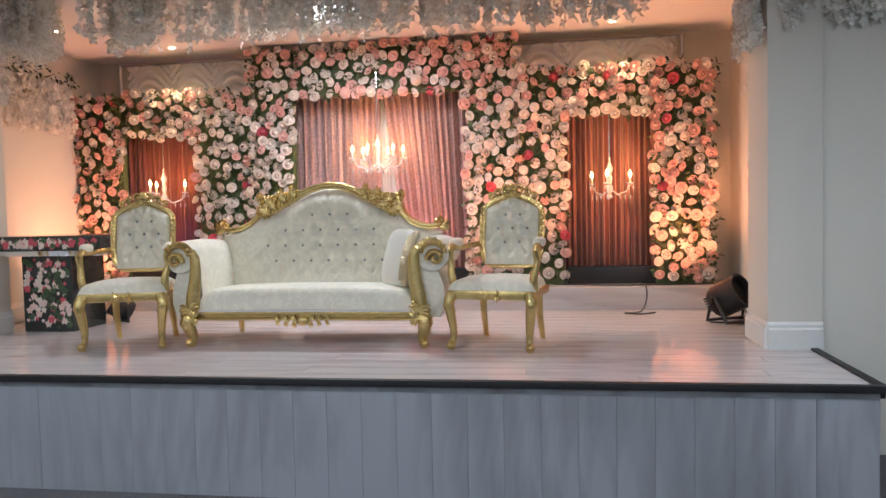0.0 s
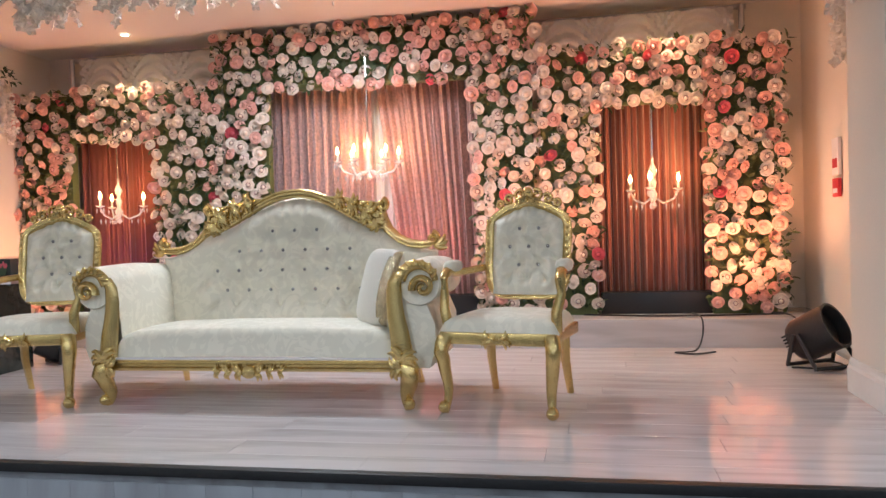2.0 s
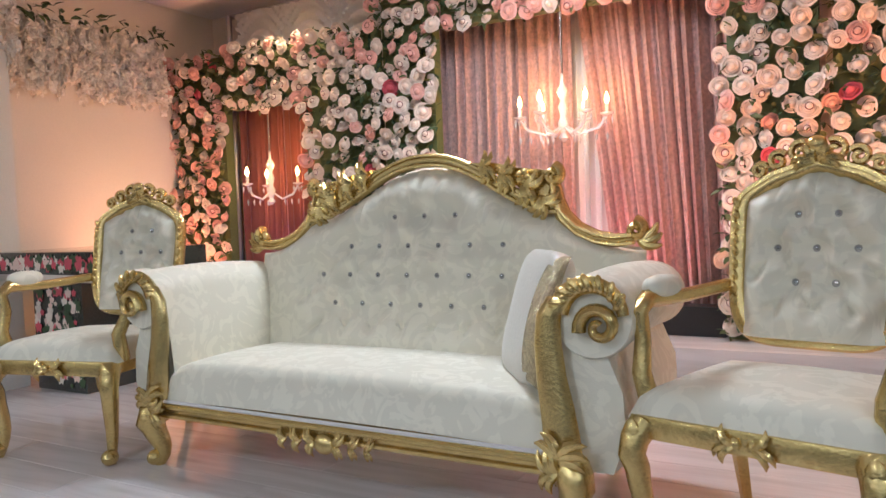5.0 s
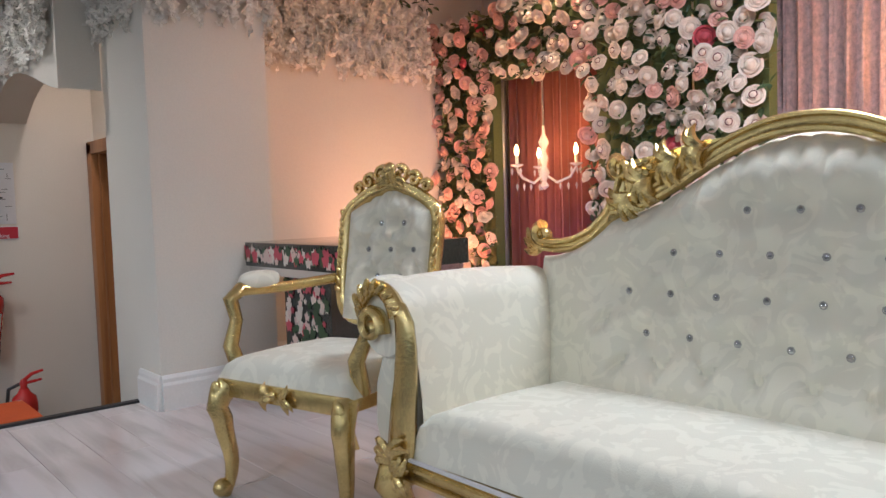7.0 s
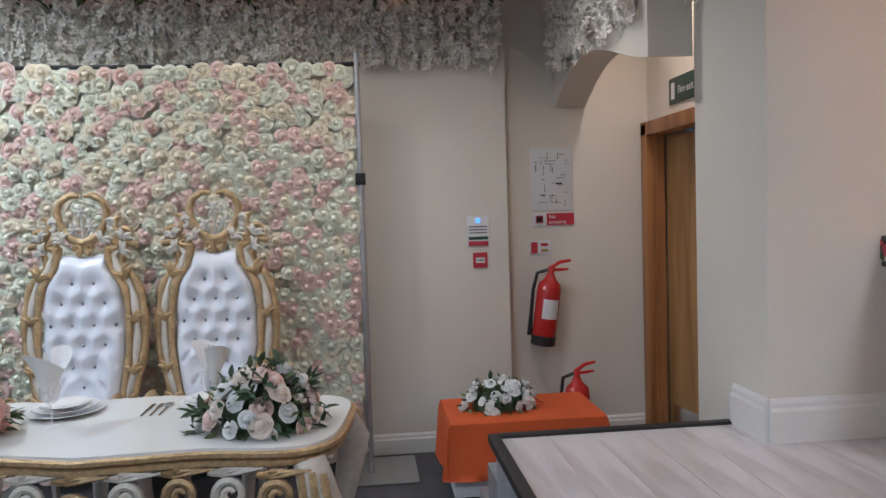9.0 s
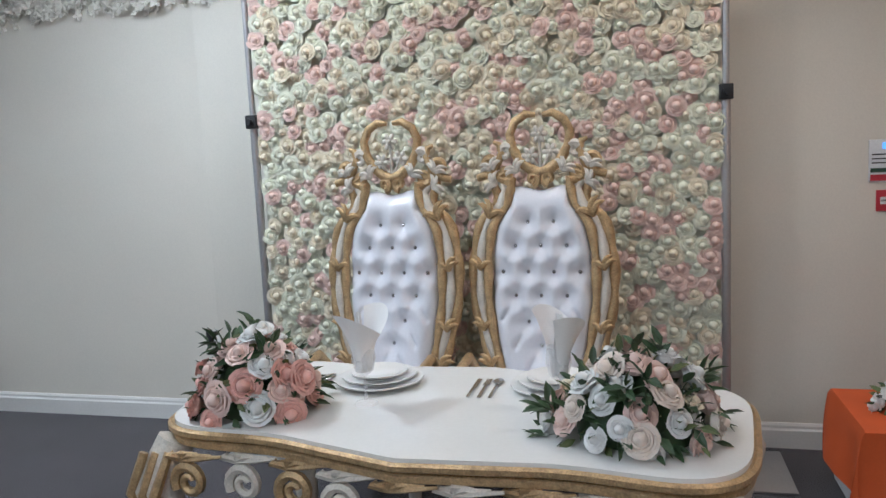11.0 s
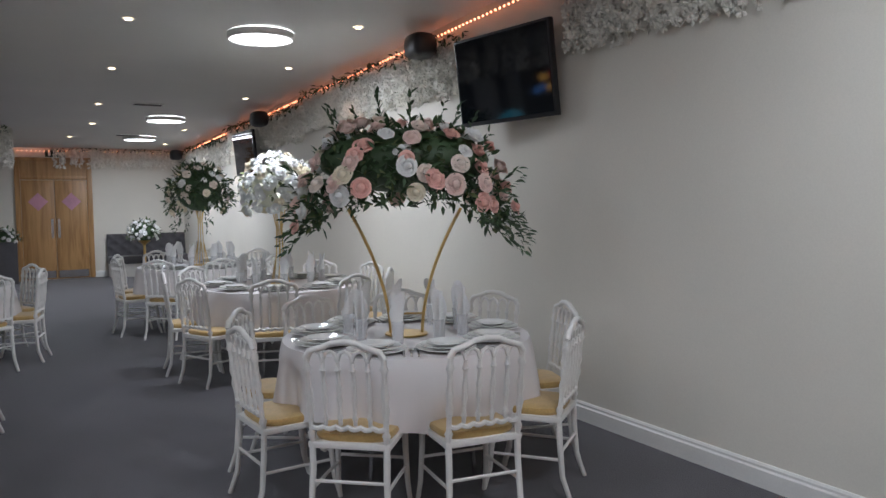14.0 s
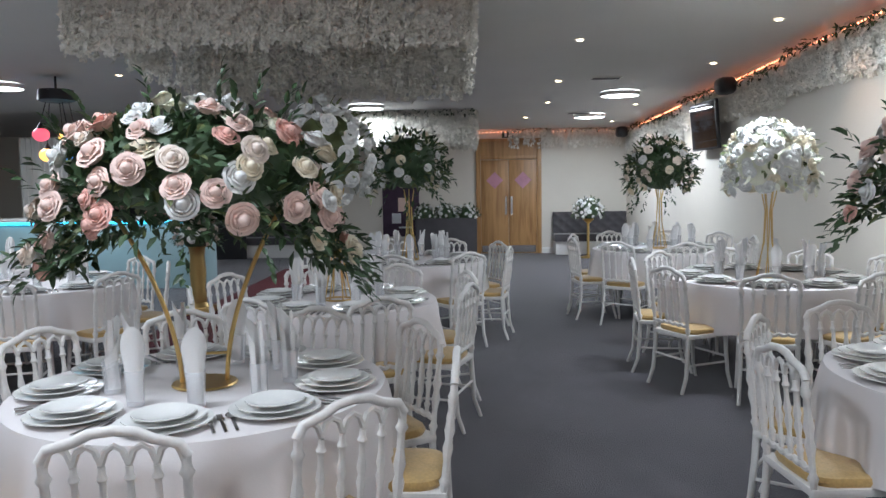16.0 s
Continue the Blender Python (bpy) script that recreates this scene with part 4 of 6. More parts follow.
chandelier(pose(-3.84, 6.93, 1.83), 3, 0.20, "small crystal chandelier with three lit candle bulbs", 0.6)
chandelier(pose(0.52, 6.93, 1.80), 3, 0.20, "small crystal chandelier with three lit candle bulbs", 0.6)
chandelier(pose(-1.63, 6.90, 2.10), 6, 0.24, "large crystal chandelier with lit candle bulbs", 0.6)

# ---- other stage things ----
t = thing("display_table", pose(-4.02, 5.62, 0.66), "mirrored display table with dark floral print panels", "table")


def flower_print(parent, x0, x1, z0, z1, y, n):
    g = {"rose_white": Geo(), "blush": Geo(), "leaf": Geo(), "rose_deep": Geo()}
    for _ in range(n):
        k = RNG.choice(["rose_white", "rose_white", "blush", "leaf", "leaf", "rose_deep"])
        r = RNG.uniform(0.012, 0.032)
        x, z = RNG.uniform(x0 + r, x1 - r), RNG.uniform(z0 + r, z1 - r)
        e = RNG.uniform(0, 0.001)
        v = [(x + r * (1 + 0.3 * math.sin(5 * a)) * math.cos(a), y - e, z + r * (1 + 0.3 * math.sin(5 * a)) * math.sin(a)) for a in [2 * math.pi * i / 12 for i in range(12)]]
        g[k].add(v, [tuple(range(12))])
    for k, q in g.items():
        part("print", q, k, parent, "printed flowers", False)


b = part("pedestal", Geo().box(-0.24, -0.22, 0.0, 0.20, 0.22, 0.62, b=0.006), "print_dark", t, "dark floral print pedestal")
flower_print(b, -0.24, 0.20, 0.02, 0.61, -0.224, 130)
b = part("tabletop", Geo().box(-0.42, -0.36, 0.66, 0.55, 0.34, 0.78, b=0.006), "print_dark", t, "dark floral print top slab")
flower_print(b, -0.42, 0.55, 0.67, 0.77, -0.364, 110)
part("mirror_panel", Geo().box(-0.40, -0.34, 0.62, 0.53, 0.32, 0.66), "mirror", t, "mirrored band", False)

t = thing("stage_light", pose(1.36, 5.95, 0.66, 0, 0, 30), "black stage par light with yoke on the stage floor", "stage light")
part("body", Geo().lathe([(0.11, -0.14), (0.13, -0.1), (0.135, 0.1), (0.14, 0.12), (0.125, 0.12), (0.12, 0.05)], 20, pose(0, 0, 0.2, 62, 0, 20), True), "plastic", t)
part("yoke", Geo().tube([(-0.16, 0.02, 0.2), (-0.17, 0.06, 0.02), (0.17, 0.06, 0.02), (0.16, 0.02, 0.2)], 0.014, 6), "plastic", t)
part("yoke", Geo().tube([(-0.15, 0.0, 0.2), (-0.16, -0.14, 0.02), (0.16, -0.14, 0.02), (0.15, 0.0, 0.2)], 0.014, 6), "plastic", t)
for i in range(6):
    a = 60 * i
    part("fin", Geo().box(-0.11, -0.005, -0.16, 0.11, 0.005, -0.1, pose(0, 0, 0.2, 62, 0, 20) @ pose(0, 0.02 * (i - 2.5), 0)), "plastic", t)
t = thing("stage_light", pose(-3.75, 5.95, 0.66, 0, 0, -30), "black stage par light behind the armchair", "stage light")
part("body", Geo().lathe([(0.08, -0.1), (0.1, -0.06), (0.1, 0.1), (0.08, 0.1)], 16, pose(0, 0, 0.13, 60, 0, -20)), "plastic", t)
part("yoke", Geo().tube([(-0.12, 0, 0.13), (-0.12, 0, 0.012), (0.12, 0, 0.012), (0.12, 0, 0.13)], 0.012, 6), "plastic", t)


def cable(pts, label="black power cable lying on the stage"):
    g = Geo()
    fine = []
    for i in range(len(pts) - 1):
        p0, p1, p2, p3 = (np.array(pts[max(0, min(len(pts) - 1, i + k))]) for k in (-1, 0, 1, 2))
        for s in range(6):
            u = s / 6
            fine.append(tuple(0.5 * (2 * p1 + (p2 - p0) * u + (2 * p0 - 5 * p1 + 4 * p2 - p3) * u * u + (3 * p1 - p0 - 3 * p2 + p3) * u ** 3)))
    fine.append(pts[-1])
    solid("cable", g.tube(fine, 0.006, 6), "plastic", label, "cable", "")


cable([(0.78, 6.95, 0.87), (0.80, 6.62, 0.87), (0.80, 6.60, 0.75), (0.74, 6.5, 0.667), (0.60, 6.42, 0.667), (0.72, 6.36, 0.667), (0.86, 6.45, 0.667)])
cable([(1.30, 6.95, 0.87), (1.40, 6.62, 0.87), (1.42, 6.5, 0.667), (1.35, 6.2, 0.667), (1.5, 6.05, 0.667), (1.45, 5.85, 0.667), (1.2, 5.9, 0.667)])
cable([(0.0, 6.9, 0.87), (0.5, 6.78, 0.87), (1.0, 6.8, 0.87), (1.4, 6.85, 0.87)])
for x, z, w, h, c in ((1.64, 1.93, 0.13, 0.24, "signwhite"), (1.64, 1.73, 0.12, 0.12, "signred")):
    s = thing("wall_notice" if c == "signwhite" else "call_point", pose(x, 6.5, z), "small white safety notice on the wall" if c == "signwhite" else "red fire alarm call point on the wall", "sign")
    part("plate", Geo().box(-0.01, -w / 2, -h / 2, 0.012, w / 2, h / 2, b=0.003), c, s)
    part("print", Geo().box(-0.013, -w * 0.35, -h * 0.3, -0.009, w * 0.35, -h * 0.05), "signred" if c == "signwhite" else "signwhite", s)


# ---- bridal table ----
bd = thing("flower_backdrop", pose(-6.25, 0.93, 0), "tall backdrop panel of blush, cream and pale green roses on poles", "flower wall")
B = Blooms()
W = 2.34
for x, z in scatter(2000, lambda a, b: True, (0.05, W - 0.04, 0.10, 2.44), 0.056):
    c = RNG.random()
    s = RNG.uniform(0.042, 0.058)
    B.put("rose2" if RNG.random() < 0.8 else "rose", "blush" if c < 0.30 else "cream" if c < 0.58 else "lime", face((0.035 + RNG.uniform(0, 0.02), x, z), jitter((1, 0, 0.1), 0.28), s))
for x, z in scatter(700, lambda a, b: True, (0.03, W - 0.02, 0.08, 2.46), 0.04):
    B.put("leaf", "lime", leaf_pose((0.012, x, z), jitter((0.4, 0, 0), 0.9), RNG.uniform(0.04, 0.06)))
B.build(bd)
part("backing", Geo().box(-0.01, 0.02, 0.08, 0.015, W - 0.02, 2.45), "lime", bd, "pale backing net", False)
for y in (0.0, W):
    p = part("pole", Geo().tube([(0.05, y, 0.01), (0.05, y, 1.8)], 0.021, 10).tube([(0.05, y, 1.75), (0.05, y, 2.53)], 0.016, 10), "pole", bd, "grey aluminium pole")
    part("clamp", Geo().box(0.02, y - 0.03, 1.75, 0.085, y + 0.03, 1.82, b=0.006).tube([(0.08, y, 1.785), (0.11, y, 1.785)], 0.015, 8), "plastic", p, "black clamp")
    part("base_plate", Geo().box(-0.22, y - 0.22, 0.002, 0.26, y + 0.28, 0.014, b=0.003), "pole", bd, "flat steel base plate")
part("crossbar", Geo().tube([(0, -0.02, 2.47), (0, W + 0.02, 2.47)], 0.012, 8), "plastic", bd)


def throne(m):
    s = thing("throne_chair", m, "tall throne chair with white buttoned leatherette and gilt carved frame", "chair", "thrones at the bridal table")

    def half(z):
        return 0.165 + 0.06 * math.sin(math.pi * min(1, max(0, (z - 0.5) / 0.85))) - 0.05 * min(1, max(0, (z - 1.15) / 0.1)) ** 1.5
    rows = ((0.66, 1), (0.76, 2), (0.87, 3), (0.97, 4), (1.08, 3), (1.18, 2))
    btn = [((i - (n - 1) / 2) * 0.115, z) for z, n in rows for i in range(n)]

    def fn(u, v):
        z = 0.42 + v * (0.90 - 0.009 * math.cos((2 * u - 1) * math.pi * 1.2))
        x = (2 * u - 1) * half(z)
        e = min(1, 6 * min(u, 1 - u), 7 * (1 - v))
        pull = 0
        for bx, bz in btn:
            d = math.hypot(x - bx, z - bz)
            pull = max(pull, 0.042 * (1 - d / 0.095) ** 1.6 if d < 0.095 else 0)
            for sx in (-1, 1):
                ex, ez = sx * 0.0575, -0.1
                t = max(0, min(1, ((x - bx) * ex + (z - bz) * ez) / (ex * ex + ez * ez)))
                d = math.hypot(x - bx - t * ex, z - bz - t * ez)
                if d < 0.018:
                    pull = max(pull, 0.018 * (1 - d / 0.018))
        return (x, 0.0 - 0.06 * math.sin(e * math.pi / 2) ** 0.6 + pull + 0.1 * (z - 0.5), z)
    bk = part("backrest", Geo().grid(fn, 52, 80), "pearl", s, "white buttoned leatherette back")
    for bx, bz in btn:
        part("button", Geo().ball(0.010, 0.007, 0.010, pose(bx, -0.022 + 0.1 * (bz - 0.5), bz), 8, 4), "crystal", bk, "crystal button")
    part("seat", Geo().ball(0.27, 0.26, 0.07, pose(0, -0.24, 0.47), 24, 10, 0.5), "pearl", s)
    def out(z):
        return half(z) + 0.05 + 0.045 * math.sin(math.pi * min(1, max(0, (z - 0.5) / 0.95))) ** 1.2
    for f in (-1, 1):
        for k, (gap, r, c) in enumerate(((0.2, 0.019, "champagne"), (0.6, 0.020, "whitegilt"), (1.0, 0.021, "champagne"))):
            zs = [0.46 + (0.86 - 0.03 * k + 0.03) * i / 26 for i in range(27)]
            pts = [(f * (half(z) + gap * (out(z) - half(z))), 0.1 * (z - 0.5) - 0.012 * (2 - k), z) for z in zs]
            pts += [(f * (0.17 + 0.05 * gap), 0.085, 1.345 + 0.02 * gap), (f * (0.12 + 0.04 * gap), 0.085, 1.352 + 0.035 * gap)]
            part("side_frame", Geo().tube(pts, [r * (0.75 + 0.5 * abs(math.sin(i * 0.55 + k))) for i in range(len(pts))], 8), c, s, "carved gilt side frame")
        for z, ang, size in ((0.56, 80, 0.10), (0.72, 85, 0.09), (0.98, 95, 0.09), (1.20, 110, 0.11)):
            g = Geo()
            acanthus(g, f * (half(z) + 0.055), z, size, f, 0.1 * (z - 0.5) - 0.03, 3, ang)
            part("side_leaf", g, "champagne", s, "gilt carved leaf")
        for cx, cz, r, a0, c in ((0.285, 0.50, 0.040, 1.0, "champagne"), (0.165, 1.385, 0.030, 3.4, "champagne"), (0.235, 1.425, 0.032, 0.6, "champagne"), (0.035, 1.36, 0.026, 2.5, "champagne"), (0.155, 1.475, 0.030, 0.2, "whitegilt")):
            part("scroll", Geo().tube([(f * p[0], 0.075 if cz > 1 else 0.0, p[2]) for p in spiral(cx, cz, 0.005, r, a0, 1.35)], [0.010 + 0.009 * i / 18 for i in range(19)], 7), c, s, "carved gilt scroll")
        sweep = [(0.0, 1.385), (0.045, 1.40), (0.09, 1.435), (0.125, 1.49), (0.135, 1.55), (0.11, 1.60), (0.06, 1.63), (0.015, 1.625)]
        part("crest_sweep", Geo().tube([(f * x, 0.08, z) for x, z in sweep], [0.024, 0.025, 0.024, 0.022, 0.021, 0.020, 0.018, 0.010], 8), "champagne", s, "swept gilt crest")
        brace = [(0.29, 1.37), (0.24, 1.385), (0.20, 1.42), (0.175, 1.47), (0.185, 1.51), (0.21, 1.52)]
        part("crest_brace", Geo().tube([(f * x, 0.075, z) for x, z in brace], [0.016, 0.021, 0.021, 0.018, 0.015, 0.008], 8), "champagne", s, "white and gilt crest brace")
        for x, z, ang in ((0.20, 1.34, 25), (0.10, 1.39, 55), (0.215, 1.40, 65)):
            g = Geo()
            acanthus(g, f * x, z, 0.085, f, 0.065, 4, ang)
            part("crest_leaf", g, "whitegilt", s, "white carved crest leaf")
        part("arm", Geo().tube([(f * 0.25, -0.02, 0.45), (f * 0.27, -0.25, 0.66), (f * 0.27, -0.42, 0.64), (f * 0.26, -0.44, 0.44)], 0.022, 8), "champagne", s, "gilt carved arm")
        part("leg", cabriole((f * 0.24, -0.44, 0.44), (f * 0.25, -0.46, 0), 0.034, (f * 0.02, -0.03, 0)), "whitegilt", s)
        part("leg", Geo().tube([(f * 0.2, 0.0, 0.45), (f * 0.21, 0.06, 0)], [0.03, 0.02], 6), "whitegilt", s)
    for cx, cz in ((-0.045, 1.455), (0.05, 1.47), (0.0, 1.545)):
        g = Geo()
        for i in range(6):
            a = i * math.pi / 3
            g.ball(0.019, 0.008, 0.012, pose(cx + 0.022 * math.cos(a), 0.07, cz + 0.022 * math.sin(a), 0, -math.degrees(a)), 8, 4)
        g.ball(0.010, 0.010, 0.010, pose(cx, 0.06, cz), 8, 4)
        g.tube([(0, 0.075, 1.39), (cx * 0.4, 0.075, 1.42), (cx, 0.075, cz)], 0.007, 6)
        part("crest_flower", g, "whitegilt", s, "carved flower on its stem")
    return s


th = throne(pose(-5.85, 1.765, 0, 0, 0, 86))
th.scale = (1.0, 1.0, 1.06)
copy_thing(th, pose(-5.85, 2.46, 0, 0, 0, 86))

TM = pose(-4.78, 2.31, 0, 0, 0, -7)
bt = thing("bridal_table", TM, "white bridal table with gilt carved scroll apron", "table")


def rim(a, k=1.0):
    c, s_ = math.cos(a), math.sin(a)
    x = 0.40 * math.copysign(abs(c) ** 0.5, c)
    y = 0.88 * math.copysign(abs(s_) ** 0.42, s_)
    x += 0.035 * math.cos(2 * math.pi * y / 0.88) * (1 if c > 0 else -1) * abs(c) ** 0.3
    return x * k, y * k


RIM = [rim(2 * math.pi * i / 96) for i in range(96)]
g = Geo()
n = len(RIM)
g.add([(x, y, 0.75) for x, y in RIM] + [(x, y, 0.78) for x, y in RIM], [tuple(range(n, 2 * n)), tuple(range(n - 1, -1, -1))] + [(i, (i + 1) % n, n + (i + 1) % n, n + i) for i in range(n)])
part("tabletop", g, "china", bt, "glossy white table top")
g = Geo().tube([(x * 1.015, y * 1.01, 0.757) for x, y in RIM], 0.014, 6, None, 1, True).tube([(x * 0.99, y * 0.995, 0.725) for x, y in RIM], 0.016, 6, None, 1, True)
part("edge_moulding", g, "champagne", bt, "gilt edge moulding")
for i in range(-4, 5):
    g = Geo()
    y, big = i * 0.175, i == 0
    r = 0.085 if big else 0.058
    x0 = 0.40 + 0.03 * math.cos(2 * math.pi * y / 0.88)
    zz = 0.57 if big else 0.62
    g.tube([(x0, y + p[0], zz + p[2]) for p in spiral(0, 0, 0.012, r, 0.5, 1.5, 22)], [0.010 + 0.008 * k / 22 for k in range(23)], 6)
    for k in range(5):
        a = math.pi * (0.15 + 0.17 * k)
        g.tube([(x0, y - 0.02, 0.69), (x0 + 0.01, y - 0.02 + 0.06 * math.cos(a), 0.69 + 0.02 * math.sin(a)), (x0, y + 0.10 * math.cos(a) + 0.03, 0.71)], [0.012, 0.01, 0.005], 5)
    part("scroll", g, "whitegilt" if i % 2 else "champagne", bt, "carved apron scroll")
for fx in (-1, 1):
    for fy in (-1, 1):
        L = [(fx * 0.34, fy * 0.80, 0.72), (fx * 0.39, fy * 0.85, 0.58), (fx * 0.37, fy * 0.82, 0.40), (fx * 0.33, fy * 0.78, 0.2), (fx * 0.36, fy * 0.84, 0.04), (fx * 0.38, fy * 0.87, 0.02)]
        lg = part("leg", Geo().tube(L, [0.06, 0.075, 0.055, 0.035, 0.03, 0.035], 10), "whitegilt", bt, "carved white and gilt leg")
        for k in range(3):
            gg = Geo().tube([(fx * (0.40 + 0.01 * k), fy * (0.78 + 0.04 * k), 0.70), (fx * (0.455), fy * (0.80 + 0.045 * k), 0.58), (fx * 0.42, fy * (0.79 + 0.03 * k), 0.44)], [0.014, 0.018, 0.008], 6)
            part("carved_rib", gg, "champagne", lg, "gilt carved rib")


def plate_profile(r, z=0.0):
    return [(0.001, z + 0.004), (r * 0.62, z + 0.004), (r * 0.72, z + 0.010), (r, z + 0.018), (r, z + 0.022), (r * 0.72, z + 0.014), (r * 0.6, z + 0.008), (0.001, z + 0.008)]


def plate_stack():
    s = thing("plate_stack", pose(0, 0, -50), "stack of three white china plates on the table", "plates", "place settings")
    for r, z, e in ((0.155, 0.0, 24), (0.13, 0.014, 24), (0.10, 0.026, 20)):
        part("plate", Geo().lathe(plate_profile(r, z), e, None, False), "china", s)
    return s


def cutlery_set():
    s = thing("cutlery", pose(0, 0, -50), "polished steel knife, fork and spoon", "cutlery", "place settings")
    part("knife", Geo().box(-0.042, -0.10, 0.001, -0.030, 0.0, 0.006, b=0.002).box(-0.044, 0.0, 0.001, -0.027, 0.1, 0.004, b=0.001), "steel", s)
    g = Geo().box(-0.006, -0.10, 0.001, 0.006, 0.04, 0.005, b=0.002).box(-0.013, 0.035, 0.001, 0.013, 0.055, 0.005, b=0.002)
    for k in (-0.010, -0.003, 0.004):
        g.box(k, 0.05, 0.001, k + 0.005, 0.1, 0.004)
    part("fork", g, "steel", s)
    part("spoon", Geo().box(0.03, -0.10, 0.001, 0.042, 0.04, 0.005, b=0.002).ball(0.02, 0.032, 0.006, pose(0.036, 0.07, 0.006), 12, 6), "steel", s)
    return s


def napkin_glass(stem):
    s = thing("napkin_glass", pose(0, 0, -50), "glass holding a folded white napkin", "glass", "place settings")
    if stem:
        part("glass", Geo().lathe([(0.04, 0.0), (0.038, 0.004), (0.006, 0.012), (0.005, 0.09), (0.03, 0.11), (0.04, 0.15), (0.036, 0.20), (0.034, 0.20), (0.038, 0.15), (0.028, 0.115), (0.001, 0.1)], 18, None, False), "glass", s)
        z0, h = 0.11, 0.20
    else:
        part("glass", Geo().lathe([(0.03, 0.0), (0.036, 0.13), (0.034, 0.13), (0.029, 0.006), (0.001, 0.006)], 16, None, False), "glass", s)
        z0, h = 0.02, 0.27

    def fold(u, v):
        a = (u - 0.5) * 4.6
        r = 0.024 + (0.05 if stem else 0.016) * v * v
        top = h * (0.72 + 0.28 * math.cos(a - 0.6)) if not stem else h * (0.62 + 0.38 * abs(math.sin(a * 0.9)))
        return (r * math.cos(a) + 0.004 * math.sin(9 * u), r * math.sin(a) * (1.5 if stem else 1.1), z0 + v * top)
    part("napkin", Geo().grid(fold, 22, 10).grid(lambda u, v: ((u - 0.5) * 0.055 * (1 - 0.6 * v), -0.012 + 0.01 * math.sin(6 * u), z0 + v * h * 0.96), 6, 6), "napkin", s, "folded white napkin")
    return s


PLATES, CUT, NAPK, NAPW = plate_stack(), cutlery_set(), napkin_glass(False), napkin_glass(True)
for y in (2.0, 2.62):
    copy_thing(PLATES, pose(-4.98, y, 0.781))
    copy_thing(CUT, pose(-4.95, y - 0.24, 0.781, 0, 0, 90))
    copy_thing(NAPW, pose(-4.76, y + 0.03, 0.781, 0, 0, 75 if y < 2.5 else 120))


def bouquet(name, m, n, rx, ry, rz, cols, label, category, size=(0.035, 0.06), leaves=1.6, lower=-0.15, sprigs=0, leafmat="leaf", limit=70):
    """A mound of roses over a ball of leaves; with sprigs, leafy stems stick out of it."""
    t = thing(name, m, label, category)
    B = Blooms()
    for i in range(n):
        k = lower + (1 - lower) * (i + 0.5) / n
        a = i * 2.39996 + RNG.uniform(-0.3, 0.3)
        q = math.sqrt(max(0, 1 - k * k)) if k > 0 else 1.0 + 0.2 * k
        d = Vector((q * math.cos(a), q * math.sin(a), k))
        w = RNG.uniform(0.88, 1.06)
        B.put("rose2" if RNG.random() < 0.7 else "rose", RNG.choice(cols), face((d.x * rx * w, d.y * ry * w, d.z * rz * w), jitter(d, 0.35), RNG.uniform(*size)))
    for i in range(int(n * leaves * 3)):
        k = RNG.uniform(lower, 1)
        a = RNG.uniform(0, 6.283)
        q = math.sqrt(max(0, 1 - k * k)) if k > 0 else 1.0
        d = Vector((q * math.cos(a), q * math.sin(a), k))
        w = RNG.uniform(0.7, 1.02)
        B.put("leaf", leafmat if RNG.random() < 0.75 else "olive", leaf_pose((d.x * rx * w, d.y * ry * w, d.z * rz * w), jitter(d, 0.8), RNG.uniform(0.06, 0.10) * (0.65 if rx < 0.25 else 1.0)))
    for i in range(sprigs):
        k, a = RNG.uniform(lower - 0.1, 1), RNG.uniform(0, 6.283)
        q = math.sqrt(max(0, 1 - k * k)) if abs(k) < 1 else 0
        d = Vector((q * math.cos(a), q * math.sin(a), k - 0.1))
        for j in range(9):
            w = 0.9 + 0.045 * j
            p = (d.x * rx * w, d.y * ry * w, d.z * rz * w - 0.02 * max(0, -k) * j)
            B.put("leaf", leafmat, leaf_pose(p, jitter(d * 0.7, 0.9), RNG.uniform(0.05, 0.08)))
    B.build(t, limit)
    part("core", Geo().ball(rx * 0.72, ry * 0.72, rz * 0.72, pose(0, 0, rz * 0.06), 14, 8), leafmat, t)
    return t


bouquet("flower_arrangement", TM @ pose(0.12, 0.58, 0.79), 44, 0.17, 0.22, 0.22, ["blush", "white", "rose_white", "cream"], "low arrangement of pink and white roses on the bridal table", "flowers", (0.03, 0.055), 1.8, 0.0, 14)
bouquet("flower_arrangement", TM @ pose(0.18, -0.60, 0.79), 44, 0.17, 0.20, 0.24, ["blush", "white", "rose_pink", "rose_pink"], "low arrangement of pink and white roses on the bridal table", "flowers", (0.03, 0.058), 1.6, 0.0, 12)

# ---- passage and safety things ----
g = Geo().box(-6.68, 5.17, 0, -6.58, 5.30, 2.12, b=0.006).box(-5.66, 5.17, 0, -5.56, 5.30, 2.12, b=0.006).box(-6.68, 5.17, 2.04, -5.56, 5.30, 2.13, b=0.006)
d1 = solid("door_1", g, "pine", "open oak door in a varnished pine frame", "door")
part("leaf", Geo().box(0, -0.022, 0.01, 0.88, 0.022, 2.03, pose(-6.56, 5.32, 0, 0, 0, 8), b=0.003), "oak", d1, "oak veneered door leaf")
part("stop", Geo().box(-6.58, 5.22, 0, -6.54, 5.28, 2.04), "pine", d1)
part("kick_plate", Geo().box(0.05, -0.026, 0.04, 0.86, -0.021, 0.24, pose(-6.56, 5.32, 0, 0, 0, 8)), "steel", d1, "steel kick plate")


